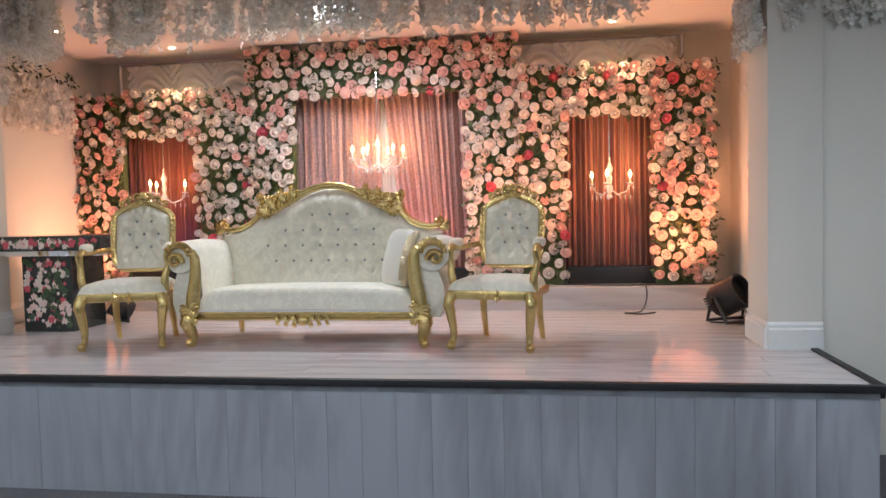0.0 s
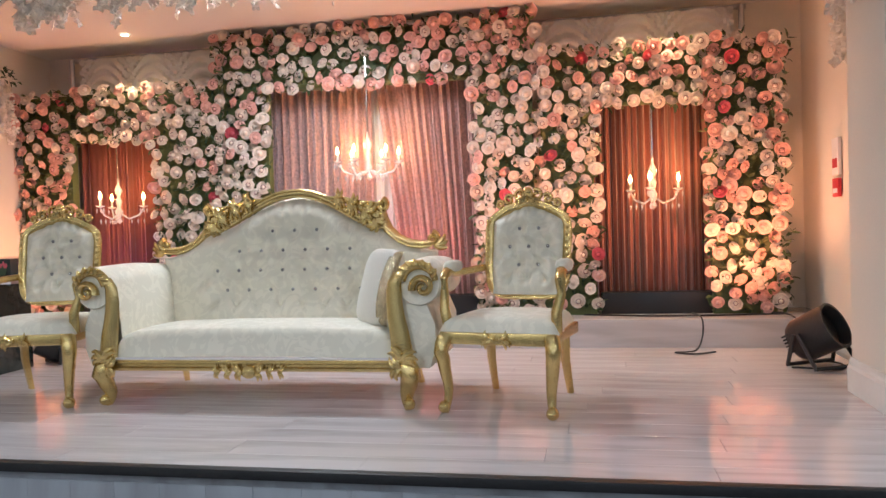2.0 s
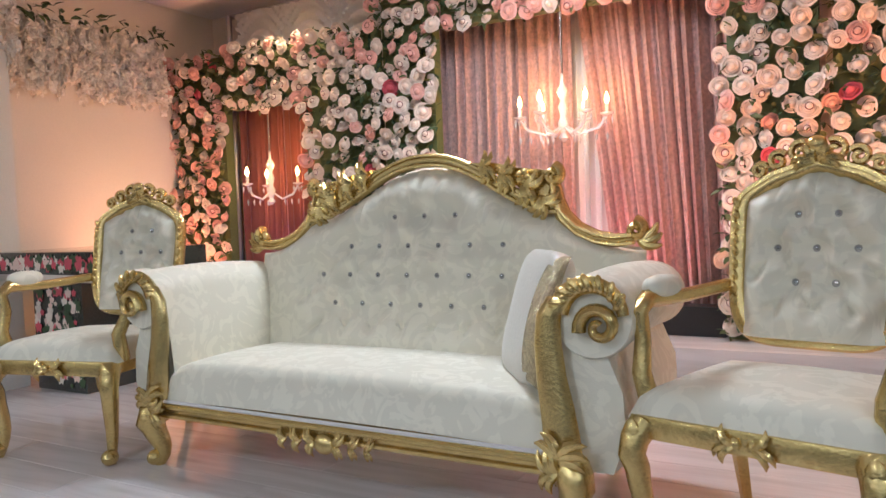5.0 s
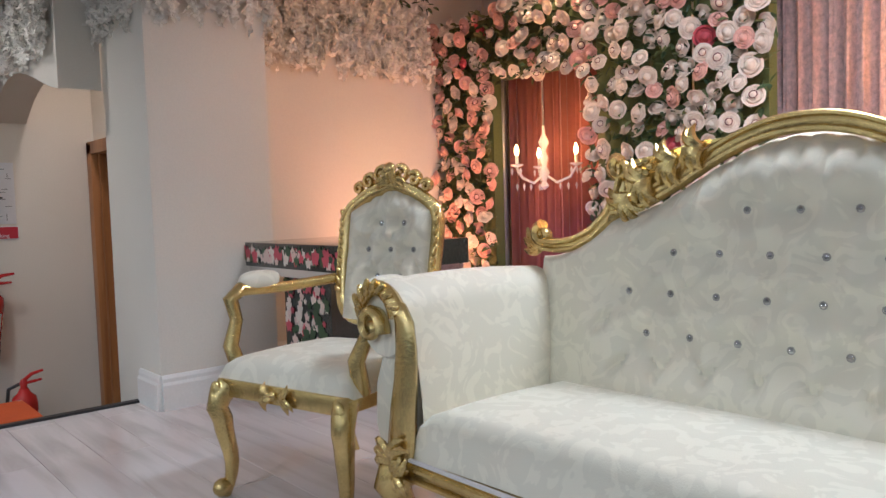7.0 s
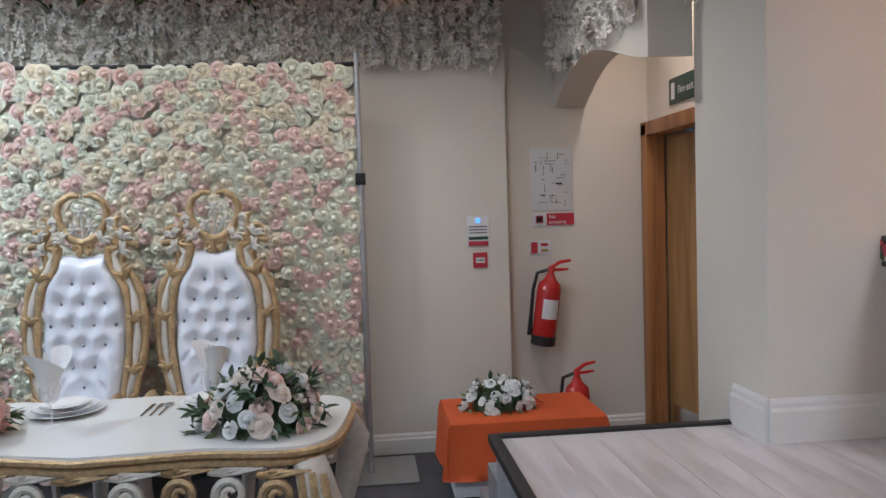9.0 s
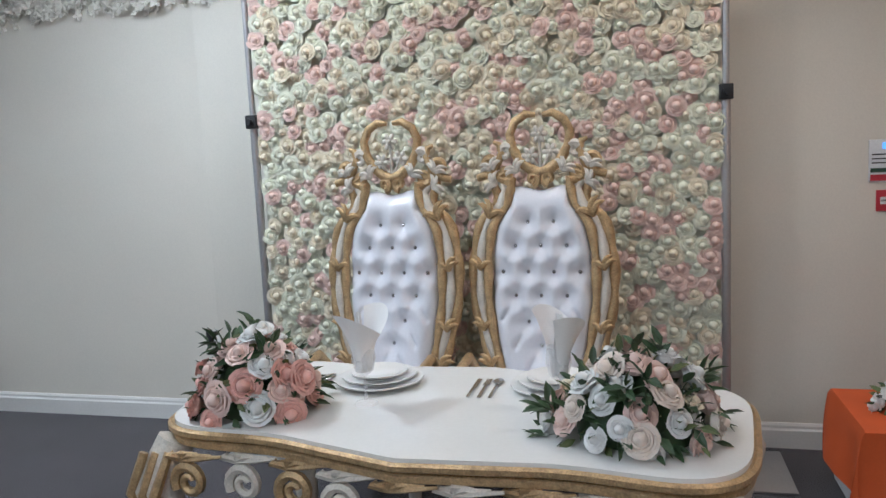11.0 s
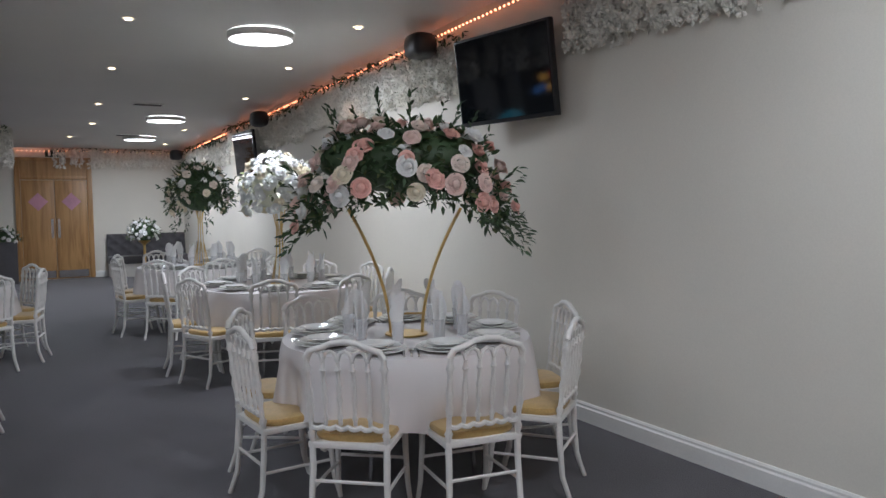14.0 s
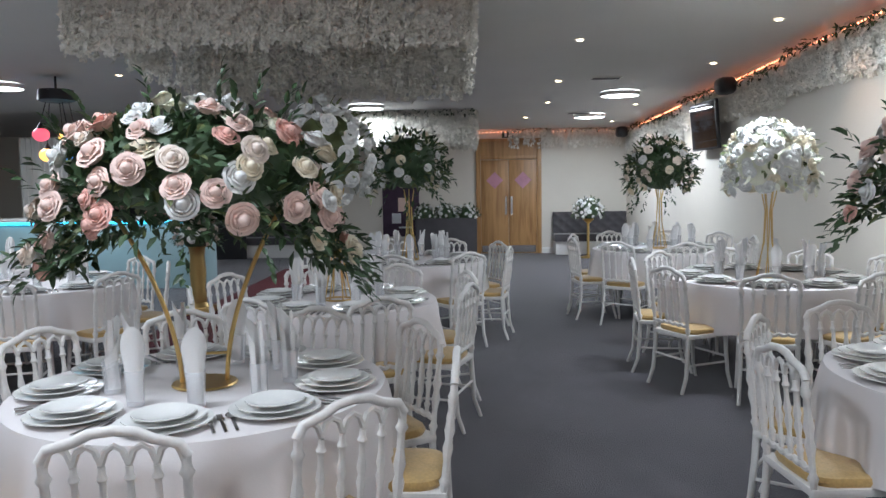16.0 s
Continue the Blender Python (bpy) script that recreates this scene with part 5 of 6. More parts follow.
def board(name, m, w, h, material, label, bars=(), texts=()):
    """A flat wall sign facing +x of its pose, with printed bars and words."""
    s = thing(name, m, label, "sign")
    pl = part("plate", Geo().box(0, -w / 2, -h / 2, 0.008, w / 2, h / 2, b=0.002), material, s)
    for y, z, bw, bh, c in bars:
        part("print", Geo().box(0.008, y - bw / 2, z - bh / 2, 0.0095, y + bw / 2, z + bh / 2), c, pl)
    for txt, y, z, size, c in texts:
        cu = bpy.data.curves.new("lettering", "FONT")
        cu.body, cu.size, cu.align_x, cu.extrude = txt, size, "LEFT", 0.0006
        cu.materials.append(M[c])
        ob = new("lettering", cu)
        ob.parent = pl
        ob.matrix_basis = Matrix.Translation((0.0102, y, z)) @ Matrix(((0, 0, 1, 0), (1, 0, 0, 0), (0, 1, 0, 0), (0, 0, 0, 1)))
    return s


rb = [(RNG.uniform(-0.11, 0.11), RNG.uniform(-0.17, 0.17), RNG.uniform(0.02, 0.06), 0.003, "ink") for _ in range(22)] + [(RNG.uniform(-0.11, 0.11), RNG.uniform(-0.17, 0.17), 0.003, RNG.uniform(0.02, 0.06), "ink") for _ in range(16)] + [(0.05, -0.03, 0.04, 0.012, "ink")]
board("floor_plan_notice", pose(-6.70, 4.55, 1.77), 0.29, 0.42, "signwhite", "laminated white floor plan on the wall", rb)
board("no_smoking_sign", pose(-6.70, 4.56, 1.50), 0.29, 0.09, "signwhite", "red and white no smoking sign", [(0.045, 0, 0.19, 0.08, "signred"), (-0.10, 0, 0.05, 0.05, "signred"), (-0.10, 0, 0.036, 0.036, "signwhite"), (-0.10, 0, 0.045, 0.006, "signred")], [("No", -0.035, 0.006, 0.036, "signwhite"), ("smoking", -0.035, -0.03, 0.036, "signwhite")])
board("extinguisher_notice", pose(-6.70, 4.46, 1.31), 0.14, 0.09, "signwhite", "small red and green extinguisher notice", [(-0.04, 0, 0.045, 0.075, "signred"), (0.03, 0.02, 0.05, 0.02, "signred"), (0.03, -0.02, 0.05, 0.02, "seatgold")])
board("fire_action_notice", pose(-6.57, 4.02, 1.44), 0.145, 0.20, "signwhite", "fire action notice on the wall", [(0, -0.08, 0.13, 0.03, "signred"), (0, -0.045, 0.13, 0.02, "signgreen"), (0, 0.07, 0.03, 0.03, "lampblue"), (0, 0.03, 0.12, 0.006, "ink"), (0, 0.01, 0.12, 0.006, "ink"), (0, -0.01, 0.12, 0.006, "ink")])
board("call_point", pose(-6.57, 4.03, 1.25), 0.095, 0.10, "signred", "red fire alarm call point", [(0, 0, 0.06, 0.035, "signwhite"), (0, 0, 0.05, 0.008, "ink")])
board("exit_sign", pose(-5.85, 4.57, 2.68, 0, 0, -90), 0.34, 0.16, "signgreen", "dark green running man exit sign over the passage", [(-0.09, 0.0, 0.05, 0.09, "signwhite"), (-0.03, 0, 0.03, 0.1, "signwhite"), (0.08, 0, 0.09, 0.02, "signwhite")])
board("fire_exit_sign", pose(-6.1, 5.23, 2.28, 0, 0, -90), 0.42, 0.16, "signgreen", "fire exit sign over the door", [(-0.15, 0, 0.05, 0.1, "signwhite")], [("Fire exit", -0.07, -0.025, 0.065, "signwhite")])


def extinguisher(m, k=1.0):
    s = thing("fire_extinguisher", m, "red fire extinguisher with black hose", "extinguisher")
    part("cylinder", Geo().lathe([(0.02, 0), (0.076, 0.006), (0.08, 0.03), (0.08, 0.36), (0.072, 0.41), (0.04, 0.44), (0.026, 0.47)], 22), "red", s)
    part("base_ring", Geo().lathe([(0.078, -0.004), (0.083, 0.0), (0.083, 0.06), (0.0805, 0.062)], 22), "plastic", s)
    part("label", Geo().grid(lambda u, v: (0.0815 * math.cos(-1.9 + 1.4 * u), 0.0815 * math.sin(-1.9 + 1.4 * u), 0.18 + 0.13 * v), 10, 2), "signwhite", s, "white instruction label")
    for i in range(4):
        part("print", Geo().grid(lambda u, v: (0.0818 * math.cos(-0.3 + 0.9 * u), 0.0818 * math.sin(-0.3 + 0.9 * u), 0.12 + 0.055 * i + 0.03 * v), 6, 1), "blush", s, "pale printed text")
    part("valve", Geo().lathe([(0.022, 0.47), (0.022, 0.52), (0.012, 0.53)], 12), "red", s)
    part("handle", Geo().tube([(0, 0, 0.52), (0.05, 0, 0.56), (0.12, 0, 0.58)], [0.012, 0.012, 0.008], 6).tube([(0, 0, 0.50), (0.06, 0, 0.51), (0.11, 0, 0.52)], [0.01, 0.01, 0.007], 6), "red", s, "red squeeze handle")
    part("hose", Geo().tube([(-0.02, 0, 0.50), (-0.09, 0, 0.47), (-0.105, 0, 0.36), (-0.10, 0, 0.2), (-0.095, 0, 0.05)], [0.012, 0.012, 0.012, 0.012, 0.018], 8), "plastic", s, "black hose")
    return s


extinguisher(pose(-6.60, 4.44, 0.67, 0, 8, 75))
extinguisher(pose(-6.42, 4.62, 0.0, 0, 0, 70))
rt = thing("side_table", pose(-5.85, 4.12, 0), "low table under an orange cloth in the passage", "table")


def drape(u, v):
    x, y = (2 * u - 1), (2 * v - 1)
    ax, ay = abs(x), abs(y)
    e = max(0, max(ax - 0.66, ay - 0.72) / 0.3)
    px = math.copysign(min(ax, 0.66) / 0.66 * 0.27 + 0.03 * min(1, e), x)
    py = math.copysign(min(ay, 0.72) / 0.72 * 0.43 + 0.03 * min(1, e), y)
    w = 0.02 * min(1, e) * math.sin(7 * y + 5 * x)
    return (px + w, py + w, 0.46 - 0.30 * min(1, e) ** 1.0)


part("cloth", Geo().grid(drape, 48, 48), "orange", rt, "orange table cloth")
part("box", Geo().box(-0.25, -0.41, 0.05, 0.25, 0.41, 0.45, b=0.01), "signwhite", rt)
for fx in (-0.22, 0.22):
    for fy in (-0.37, 0.37):
        part("caster", Geo().ball(0.03, 0.03, 0.027, pose(fx, fy, 0.027), 10, 6), "steel", rt)
bouquet("flower_arrangement", pose(-5.83, 4.0, 0.465), 46, 0.13, 0.21, 0.17, ["white"], "mound of white silk flowers on the orange cloth", "flowers", (0.025, 0.04), 0.8, 0.0)

# ---- wall and ceiling fittings of the hall ----
so = thing("wall_socket", pose(-6.57, 0.38, 0.52), "black double wall socket with a white plug-in freshener", "socket")
part("plate", Geo().box(0, -0.075, -0.045, 0.012, 0.075, 0.045, b=0.003), "plastic", so)
part("freshener", Geo().box(0.012, 0.005, -0.09, 0.06, 0.055, 0.03, b=0.014), "china", so, "white plug-in freshener")
part("indicator", Geo().ball(0.004, 0.009, 0.009, pose(0.061, 0.03, -0.03), 8, 4), "lampblue", so)


def tv(m, w, h):
    s = thing("television", m, "wall-mounted black flat screen television, switched off", "television")
    part("casing", Geo().box(-0.05, -w / 2, -h / 2, 0.0, w / 2, h / 2, b=0.01), "plastic", s)
    part("screen", Geo().box(0.0, -w / 2 + 0.02, -h / 2 + 0.03, 0.004, w / 2 - 0.02, h / 2 - 0.02), "screen", s, "glossy dark screen", False)
    part("bracket", Geo().box(-0.16, -0.1, -0.12, -0.05, 0.1, 0.12), "plastic", s)


tv(pose(-6.36, -2.87, 2.42, 0, 7, 8), 1.02, 0.66)
tv(pose(-6.36, -9.9, 2.28, 0, 5, 0), 1.1, 0.66)


def speaker(m):
    s = thing("wall_speaker", m, "small black loudspeaker bracketed to the wall top", "speaker")
    part("cabinet", Geo().ball(0.12, 0.15, 0.11, pose(0.1, 0, 0), 16, 10, 0.6), "plastic", s)
    part("bracket", Geo().tube([(-0.05, 0, 0.02), (0.06, 0, 0.02)], 0.018, 8), "plastic", s)


for p in (pose(-6.45, -4.1, 2.86), pose(-6.45, -9.0, 2.72), pose(-6.4, -15.0, 2.56), pose(7.85, -9.4, 2.68, 0, 0, 180)):
    speaker(p)
# every disc gets a fixture, the added unseen ones too
for x, y in DISCS:
    z = ceil_z(y)
    s = thing("ceiling_light", pose(x, y, z), "round flat white ceiling light, lit", "ceiling light", "disc lights of the hall")
    part("rim", Geo().lathe([(0.29, 0.0), (0.29, -0.05), (0.275, -0.06), (0.27, -0.03)], 40, None, False), "trim", s)
    part("diffuser", Geo().lathe([(0.001, -0.052), (0.275, -0.052)], 40, None, False), "discglow", s, "glowing white diffuser")
for x, y in ((-4.1, -4.9), (-5.9, -4.4), (-4.2, -7.0), (-5.9, -6.3), (-6.0, -8.4), (-4.3, -9.5), (-4.4, -11.6), (-5.9, -12.0), (-4.2, -13.6), (-6.0, -14.5), (-2.5, -8.0), (1.6, -6.0), (1.2, -8.5), (-3.6, 6.75), (0.55, 6.75), (-4.2, 5.9), (-1.0, -8.0)):
    s = thing("downlight", pose(x, y, ceil_z(y)), "small recessed ceiling downlight, lit", "downlight", "ceiling downlights")
    part("ring", Geo().lathe([(0.045, -0.004), (0.05, -0.008), (0.03, -0.010)], 16, None, False), "trim", s)
    part("lens", Geo().lathe([(0.001, -0.007), (0.032, -0.007)], 14, None, False), "spotglow", s, "glowing lens")
for x, y in ((-4.9, -9.3), (-5.1, -13.0)):
    s = thing("ceiling_vent", pose(x, y, ceil_z(y)), "dark slatted ceiling vent", "vent")
    part("frame", Geo().box(-0.2, -0.1, -0.012, 0.2, 0.1, 0.0), "trim", s)
    for k in range(5):
        part("slat", Geo().box(-0.18, -0.085 + 0.035 * k, -0.016, 0.18, -0.065 + 0.035 * k, -0.012), "plastic", s)
s = thing("fairy_lights", pose(0, 0, 0), "string of warm pink fairy lights along the wall top", "fairy lights")
g = Geo()
for i in range(330):
    y = 4.1 - 19.7 * i / 330
    g.ball(0.010, 0.010, 0.010, pose(-6.52, y, ceil_z(y) - 0.09), 6, 4)
for i in range(150):
    g.ball(0.010, 0.010, 0.010, pose(-6.5 + 0.08 * i, -15.66, ceil_z(-15.6) - 0.07), 6, 4)
tagged(part("bulbs", g, "fairy", s, "tiny warm bulbs"), kind="stuff")
part("cord", Geo().tube([(-6.53, 4.1, 3.11), (-6.53, -4, 3.11), (-6.53, -15.65, ceil_z(-15.65) - 0.09), (5.5, -15.67, ceil_z(-15.65) - 0.07)], 0.004, 5), "trim", s)

# ---- double doors, bench and far end ----
g = Geo().box(-4.72, -15.74, 0, -4.62, -15.68, 2.5, b=0.005).box(-3.40, -15.74, 0, -3.30, -15.68, 2.5, b=0.005).box(-4.62, -15.74, 2.42, -3.40, -15.68, 2.5, b=0.005).box(-4.62, -15.74, 2.05, -3.40, -15.69, 2.12, b=0.005).box(-4.62, -15.735, 2.12, -3.40, -15.70, 2.42)
d2 = solid("door_2", g, "oak", "closed double oak doors with pink diamond panes", "door")
for f in (-1, 1):
    xm = -4.01 + f * 0.305
    lf = part("leaf", Geo().box(xm - 0.30, -15.735, 0.01, xm + 0.30, -15.70, 2.04, b=0.004), "oak", d2, "oak door leaf")
    part("pane", Geo().box(-0.13, -0.006, -0.13, 0.13, 0.0, 0.13, pose(xm, -15.69, 1.60, 0, 45)), "pinksign", lf, "pink diamond pane", False)
    part("push_plate", Geo().box(-4.01 + f * 0.06 - 0.025, -15.698, 0.85, -4.01 + f * 0.06 + 0.025, -15.692, 1.25), "steel", lf)
    part("kick_plate", Geo().box(xm - 0.28, -15.698, 0.03, xm + 0.28, -15.694, 0.18), "steel", lf)
board("exit_sign", pose(-4.05, -15.72, 2.58, 0, 0, 90), 0.36, 0.13, "signgreen", "green exit sign over the double doors", [(-0.1, 0, 0.05, 0.08, "signwhite"), (0.05, 0, 0.12, 0.03, "signwhite")])


def bench(m, w):
    s = thing("banquette", m, "grey buttoned upholstered bench against the wall", "bench")
    part("base", Geo().box(-w / 2, 0.0, 0.0, w / 2, 0.42, 0.30, b=0.01), "chairwhite", s)
    part("seat", Geo().box(-w / 2 - 0.03, -0.02, 0.28, w / 2 + 0.03, 0.50, 0.44, b=0.04), "grey_cloth", s)

    def fn(u, v):
        x, z = (u - 0.5) * w * 1.03, 0.42 + 0.48 * v
        return (x, 0.12 - 0.03 * abs(math.sin(x * 12 + z * 14)) * abs(math.sin(x * 12 - z * 14)) - 0.06 * v, z)
    part("backrest", Geo().grid(fn, 80, 24), "grey_cloth", s, "buttoned grey velvet back")
    return s


bench(pose(-5.75, -15.70, 0), 1.55)
bench(pose(1.2, -15.70, 0), 3.0)
pl = thing("planter", pose(-2.65, -15.3, 0), "long grey planter box in front of the far wall", "planter")
part("box", Geo().box(-0.65, -0.2, 0, 0.65, 0.2, 0.82, b=0.01), "grey_cloth", pl)
for i in range(3):
    bouquet("flower_arrangement", pose(-3.1 + 0.45 * i, -15.25, 0.84), 34, 0.27, 0.2, 0.26, ["white"], "mound of small white flowers in the planter", "flowers", (0.025, 0.045), 1.3, -0.1)
po = board("poster", pose(-1.65, -15.72, 1.0, 0, 0, 90), 0.8, 1.2, "purple", "dark purple poster with pale shapes", [(0.05, 0.1, 0.22, 0.3, "blush"), (-0.1, -0.2, 0.2, 0.22, "signwhite"), (0.1, -0.4, 0.3, 0.04, "signwhite")])
bouquet("flower_arrangement", pose(-5.55, -14.6, 0.95), 60, 0.30, 0.30, 0.27, ["white"], "ball of white flowers on a stand by the bench", "flowers", (0.03, 0.05), 1.2, -0.5)
solid("flower_stand", Geo().lathe([(0.16, 0), (0.16, 0.02), (0.03, 0.05), (0.025, 0.7), (0.12, 0.78), (0.1, 0.8)], 16, pose(-5.55, -14.6, 0)), "brass", "slim brass flower stand", "stand", "")

# ---- round tables ----
def spindle(g, a, b, r, m=None):
    a, b = Vector(a), Vector(b)
    prof = ((0, 0.8), (0.08, 0.9), (0.12, 1.3), (0.16, 0.8), (0.3, 0.75), (0.42, 1.25), (0.5, 0.8), (0.58, 1.25), (0.7, 0.8), (0.84, 0.75), (0.88, 1.3), (0.92, 0.85), (1, 0.8))
    g.tube([tuple(a.lerp(b, t)) for t, k in prof], [r * k for t, k in prof], 7, m)
    return g


def napoleon_chair():
    s = thing("banquet_chair", pose(0, 0, -50), "white turned-wood banquet chair with gold seat pad", "chair", "chairs round the tables")
    part("seat_frame", Geo().box(-0.20, -0.20, 0.41, 0.20, 0.20, 0.445, b=0.01), "chairwhite", s)
    part("seat_pad", Geo().ball(0.195, 0.195, 0.028, pose(0, 0.005, 0.462), 20, 8, 0.5), "seatgold", s, "gold velvet seat pad")
    for f in (-1, 1):
        g = Geo().tube([(f * 0.18, 0.18, 0.42), (f * 0.18, 0.185, 0.30), (f * 0.185, 0.20, 0.12), (f * 0.19, 0.235, 0.0)], [0.017, 0.016, 0.014, 0.013], 8)
        part("leg", g, "chairwhite", s)
        g = Geo().tube([(f * 0.18, -0.185, 0.43), (f * 0.18, -0.19, 0.30), (f * 0.185, -0.205, 0.12), (f * 0.19, -0.25, 0.0)], [0.017, 0.017, 0.015, 0.013], 8)
        part("leg", g, "chairwhite", s)
        part("back_post", spindle(Geo(), (f * 0.18, -0.185, 0.43), (f * 0.185, -0.235, 0.86), 0.017), "chairwhite", s)
        part("stretcher", Geo().tube([(f * 0.182, -0.19, 0.21), (f * 0.182, 0.185, 0.21)], 0.009, 6), "chairwhite", s)
    part("stretcher", Geo().tube([(-0.183, 0.195, 0.25), (0.183, 0.195, 0.25)], 0.009, 6), "chairwhite", s)
    part("stretcher", Geo().tube([(-0.183, -0.195, 0.25), (0.183, -0.195, 0.25)], 0.009, 6), "chairwhite", s)
    for i in range(4):
        x = -0.108 + 0.072 * i
        part("spindle", spindle(Geo(), (x, -0.20, 0.53), (x, -0.232, 0.84), 0.0125), "chairwhite", s)
    g = Geo()
    g.tube([(-0.18 + 0.36 * i / 36, -0.2, 0.522 - 0.012 * abs(math.sin(math.pi * i / 6))) for i in range(37)], 0.013, 6)
    part("lower_rail", g, "chairwhite", s, "scalloped lower rail")
    g = Geo().tube([(-0.19, -0.235, 0.86), (-0.17, -0.237, 0.895), (-0.10, -0.24, 0.915), (-0.06, -0.24, 0.935), (0, -0.24, 0.942), (0.06, -0.24, 0.935), (0.10, -0.24, 0.915), (0.17, -0.237, 0.895), (0.19, -0.235, 0.86)], 0.016, 8)
    for i in range(5):
        x = -0.144 + 0.072 * i
        g.tube([(x - 0.036, -0.233, 0.845), (x - 0.022, -0.236, 0.885), (x, -0.238, 0.898), (x + 0.022, -0.236, 0.885), (x + 0.036, -0.233, 0.845)], 0.010, 6)
    part("crest_rail", g, "chairwhite", s, "arched looped crest rail")
    return s


CHAIR = napoleon_chair()
CHAIR.scale = (0.98, 0.95, 0.95)


def round_table(x, y, r, seats, a0, k):
    t = thing("round_table", pose(x, y, 0, 0, 0, 17 * k), "round banquet table on a folding steel frame", "table", "round tables")
    part("tabletop", Geo().lathe([(r - 0.02, 0.72), (r - 0.01, 0.735), (r - 0.01, 0.745)], 40), "oak", t)
    for i in range(4):
        a = i * math.pi / 2
        part("leg", Geo().tube([(0.5 * r * math.cos(a), 0.5 * r * math.sin(a), 0.72), (0.6 * r * math.cos(a), 0.6 * r * math.sin(a), 0.0)], 0.014, 6), "steel", t)
    c = thing("tablecloth", pose(x, y, 0, 0, 0, 31 * k), "white linen tablecloth draped over a round table", "tablecloth", "tablecloths")

    def fn(u, v):
        a = 2 * math.pi * u
        if v < 0.5:
            return (r * v * 2 * math.cos(a), r * v * 2 * math.sin(a), 0.755)
        q = (v - 0.5) * 2
        w = q * (0.035 * math.sin(11 * a + k) + 0.022 * math.sin(19 * a + 2 * k))
        d = r + 0.015 * min(1, 6 * q) + w + 0.03 * q
        return (d * math.cos(a), d * math.sin(a), 0.755 - 0.34 * q - (0.03 * q * math.sin(4 * a)))
    part("cloth", Geo().grid(fn, 120, 16), "linen", c)
    for i in range(seats):
        a = a0 + 2 * math.pi * i / seats
        ca, sa = math.cos(a), math.sin(a)
        dg = math.degrees(a)
        copy_thing(CHAIR, pose(x + (r + 0.06) * ca, y + (r + 0.06) * sa, 0, 0, 0, dg + 90 + RNG.uniform(-5, 5)))
        copy_thing(PLATES, pose(x + (r - 0.18) * ca, y + (r - 0.18) * sa, 0.757))
        copy_thing(NAPK, pose(x + (r - 0.37) * math.cos(a + 0.16), y + (r - 0.37) * math.sin(a + 0.16), 0.757, 0, 0, RNG.uniform(0, 360)))
        copy_thing(CUT, pose(x + (r - 0.15) * math.cos(a + 0.34), y + (r - 0.15) * math.sin(a + 0.34), 0.757, 0, 0, dg + 90 + 19))


def arch_stand(x, y, h, w, ang, label="slim gold arch stand on a round base"):
    m = pose(x, y, 0.757, 0, 0, ang)
    s = thing("arch_stand", m, label, "stand", "centrepiece stands")
    pts = [(w * (0.35 + 0.65 * math.sin(math.pi * t / 2)), 0, h * t) for t in [i / 12 for i in range(13)]]
    for f in (-1, 1):
        part("rod", Geo().tube([(f * 0.28 * w + f * 0.72 * w * (t ** 1.8), 0, h * t) for t in [i / 14 for i in range(15)]], 0.009, 8), "brass", s)
    part("base", Geo().lathe([(0.12, 0), (0.125, 0.004), (0.12, 0.010), (0.001, 0.011)], 28, None, False), "brass", s)
    part("crossbar", Geo().tube([(-0.3 * w, 0, 0.12), (0.3 * w, 0, 0.12)], 0.006, 6), "brass", s)
    return m


def trumpet(x, y, h):
    m = pose(x, y, 0.757)
    s = thing("trumpet_stand", m, "tall gold wire trumpet stand", "stand", "centrepiece stands")
    for i in range(6):
        a = i * math.pi / 3
        part("rod", Geo().tube([(0.09 * math.cos(a), 0.09 * math.sin(a), 0), (0.035 * math.cos(a + 0.3), 0.035 * math.sin(a + 0.3), 0.4 * h), (0.025 * math.cos(a + 0.5), 0.025 * math.sin(a + 0.5), 0.75 * h), (0.06 * math.cos(a + 0.6), 0.06 * math.sin(a + 0.6), h)], 0.005, 6), "brass", s)
    part("base", Geo().tube([(0.09 * math.cos(a), 0.09 * math.sin(a), 0.005) for a in [i * math.pi / 12 for i in range(24)]], 0.006, 6, None, 1, True), "brass", s)


TABLES = ((-1.98, -2.05, 0.70, 9, 0.26), (-5.15, -2.08, 0.70, 9, 0.1), (-5.39, -5.16, 0.75, 9, 0.5), (-5.25, -7.9, 0.75, 9, 0.2), (-2.15, -4.2, 0.66, 8, 0.4), (-2.45, -6.9, 0.75, 9, 0.1), (0.45, -5.2, 0.7, 8, 0.3), (1.9, -6.6, 0.7, 8, 0.7))
for k, (x, y, r, n, a0) in enumerate(TABLES):
    round_table(x, y, r, n, a0, k + 1)
PINKS = ["blush", "rose_white", "rose_pink", "white", "cream"]


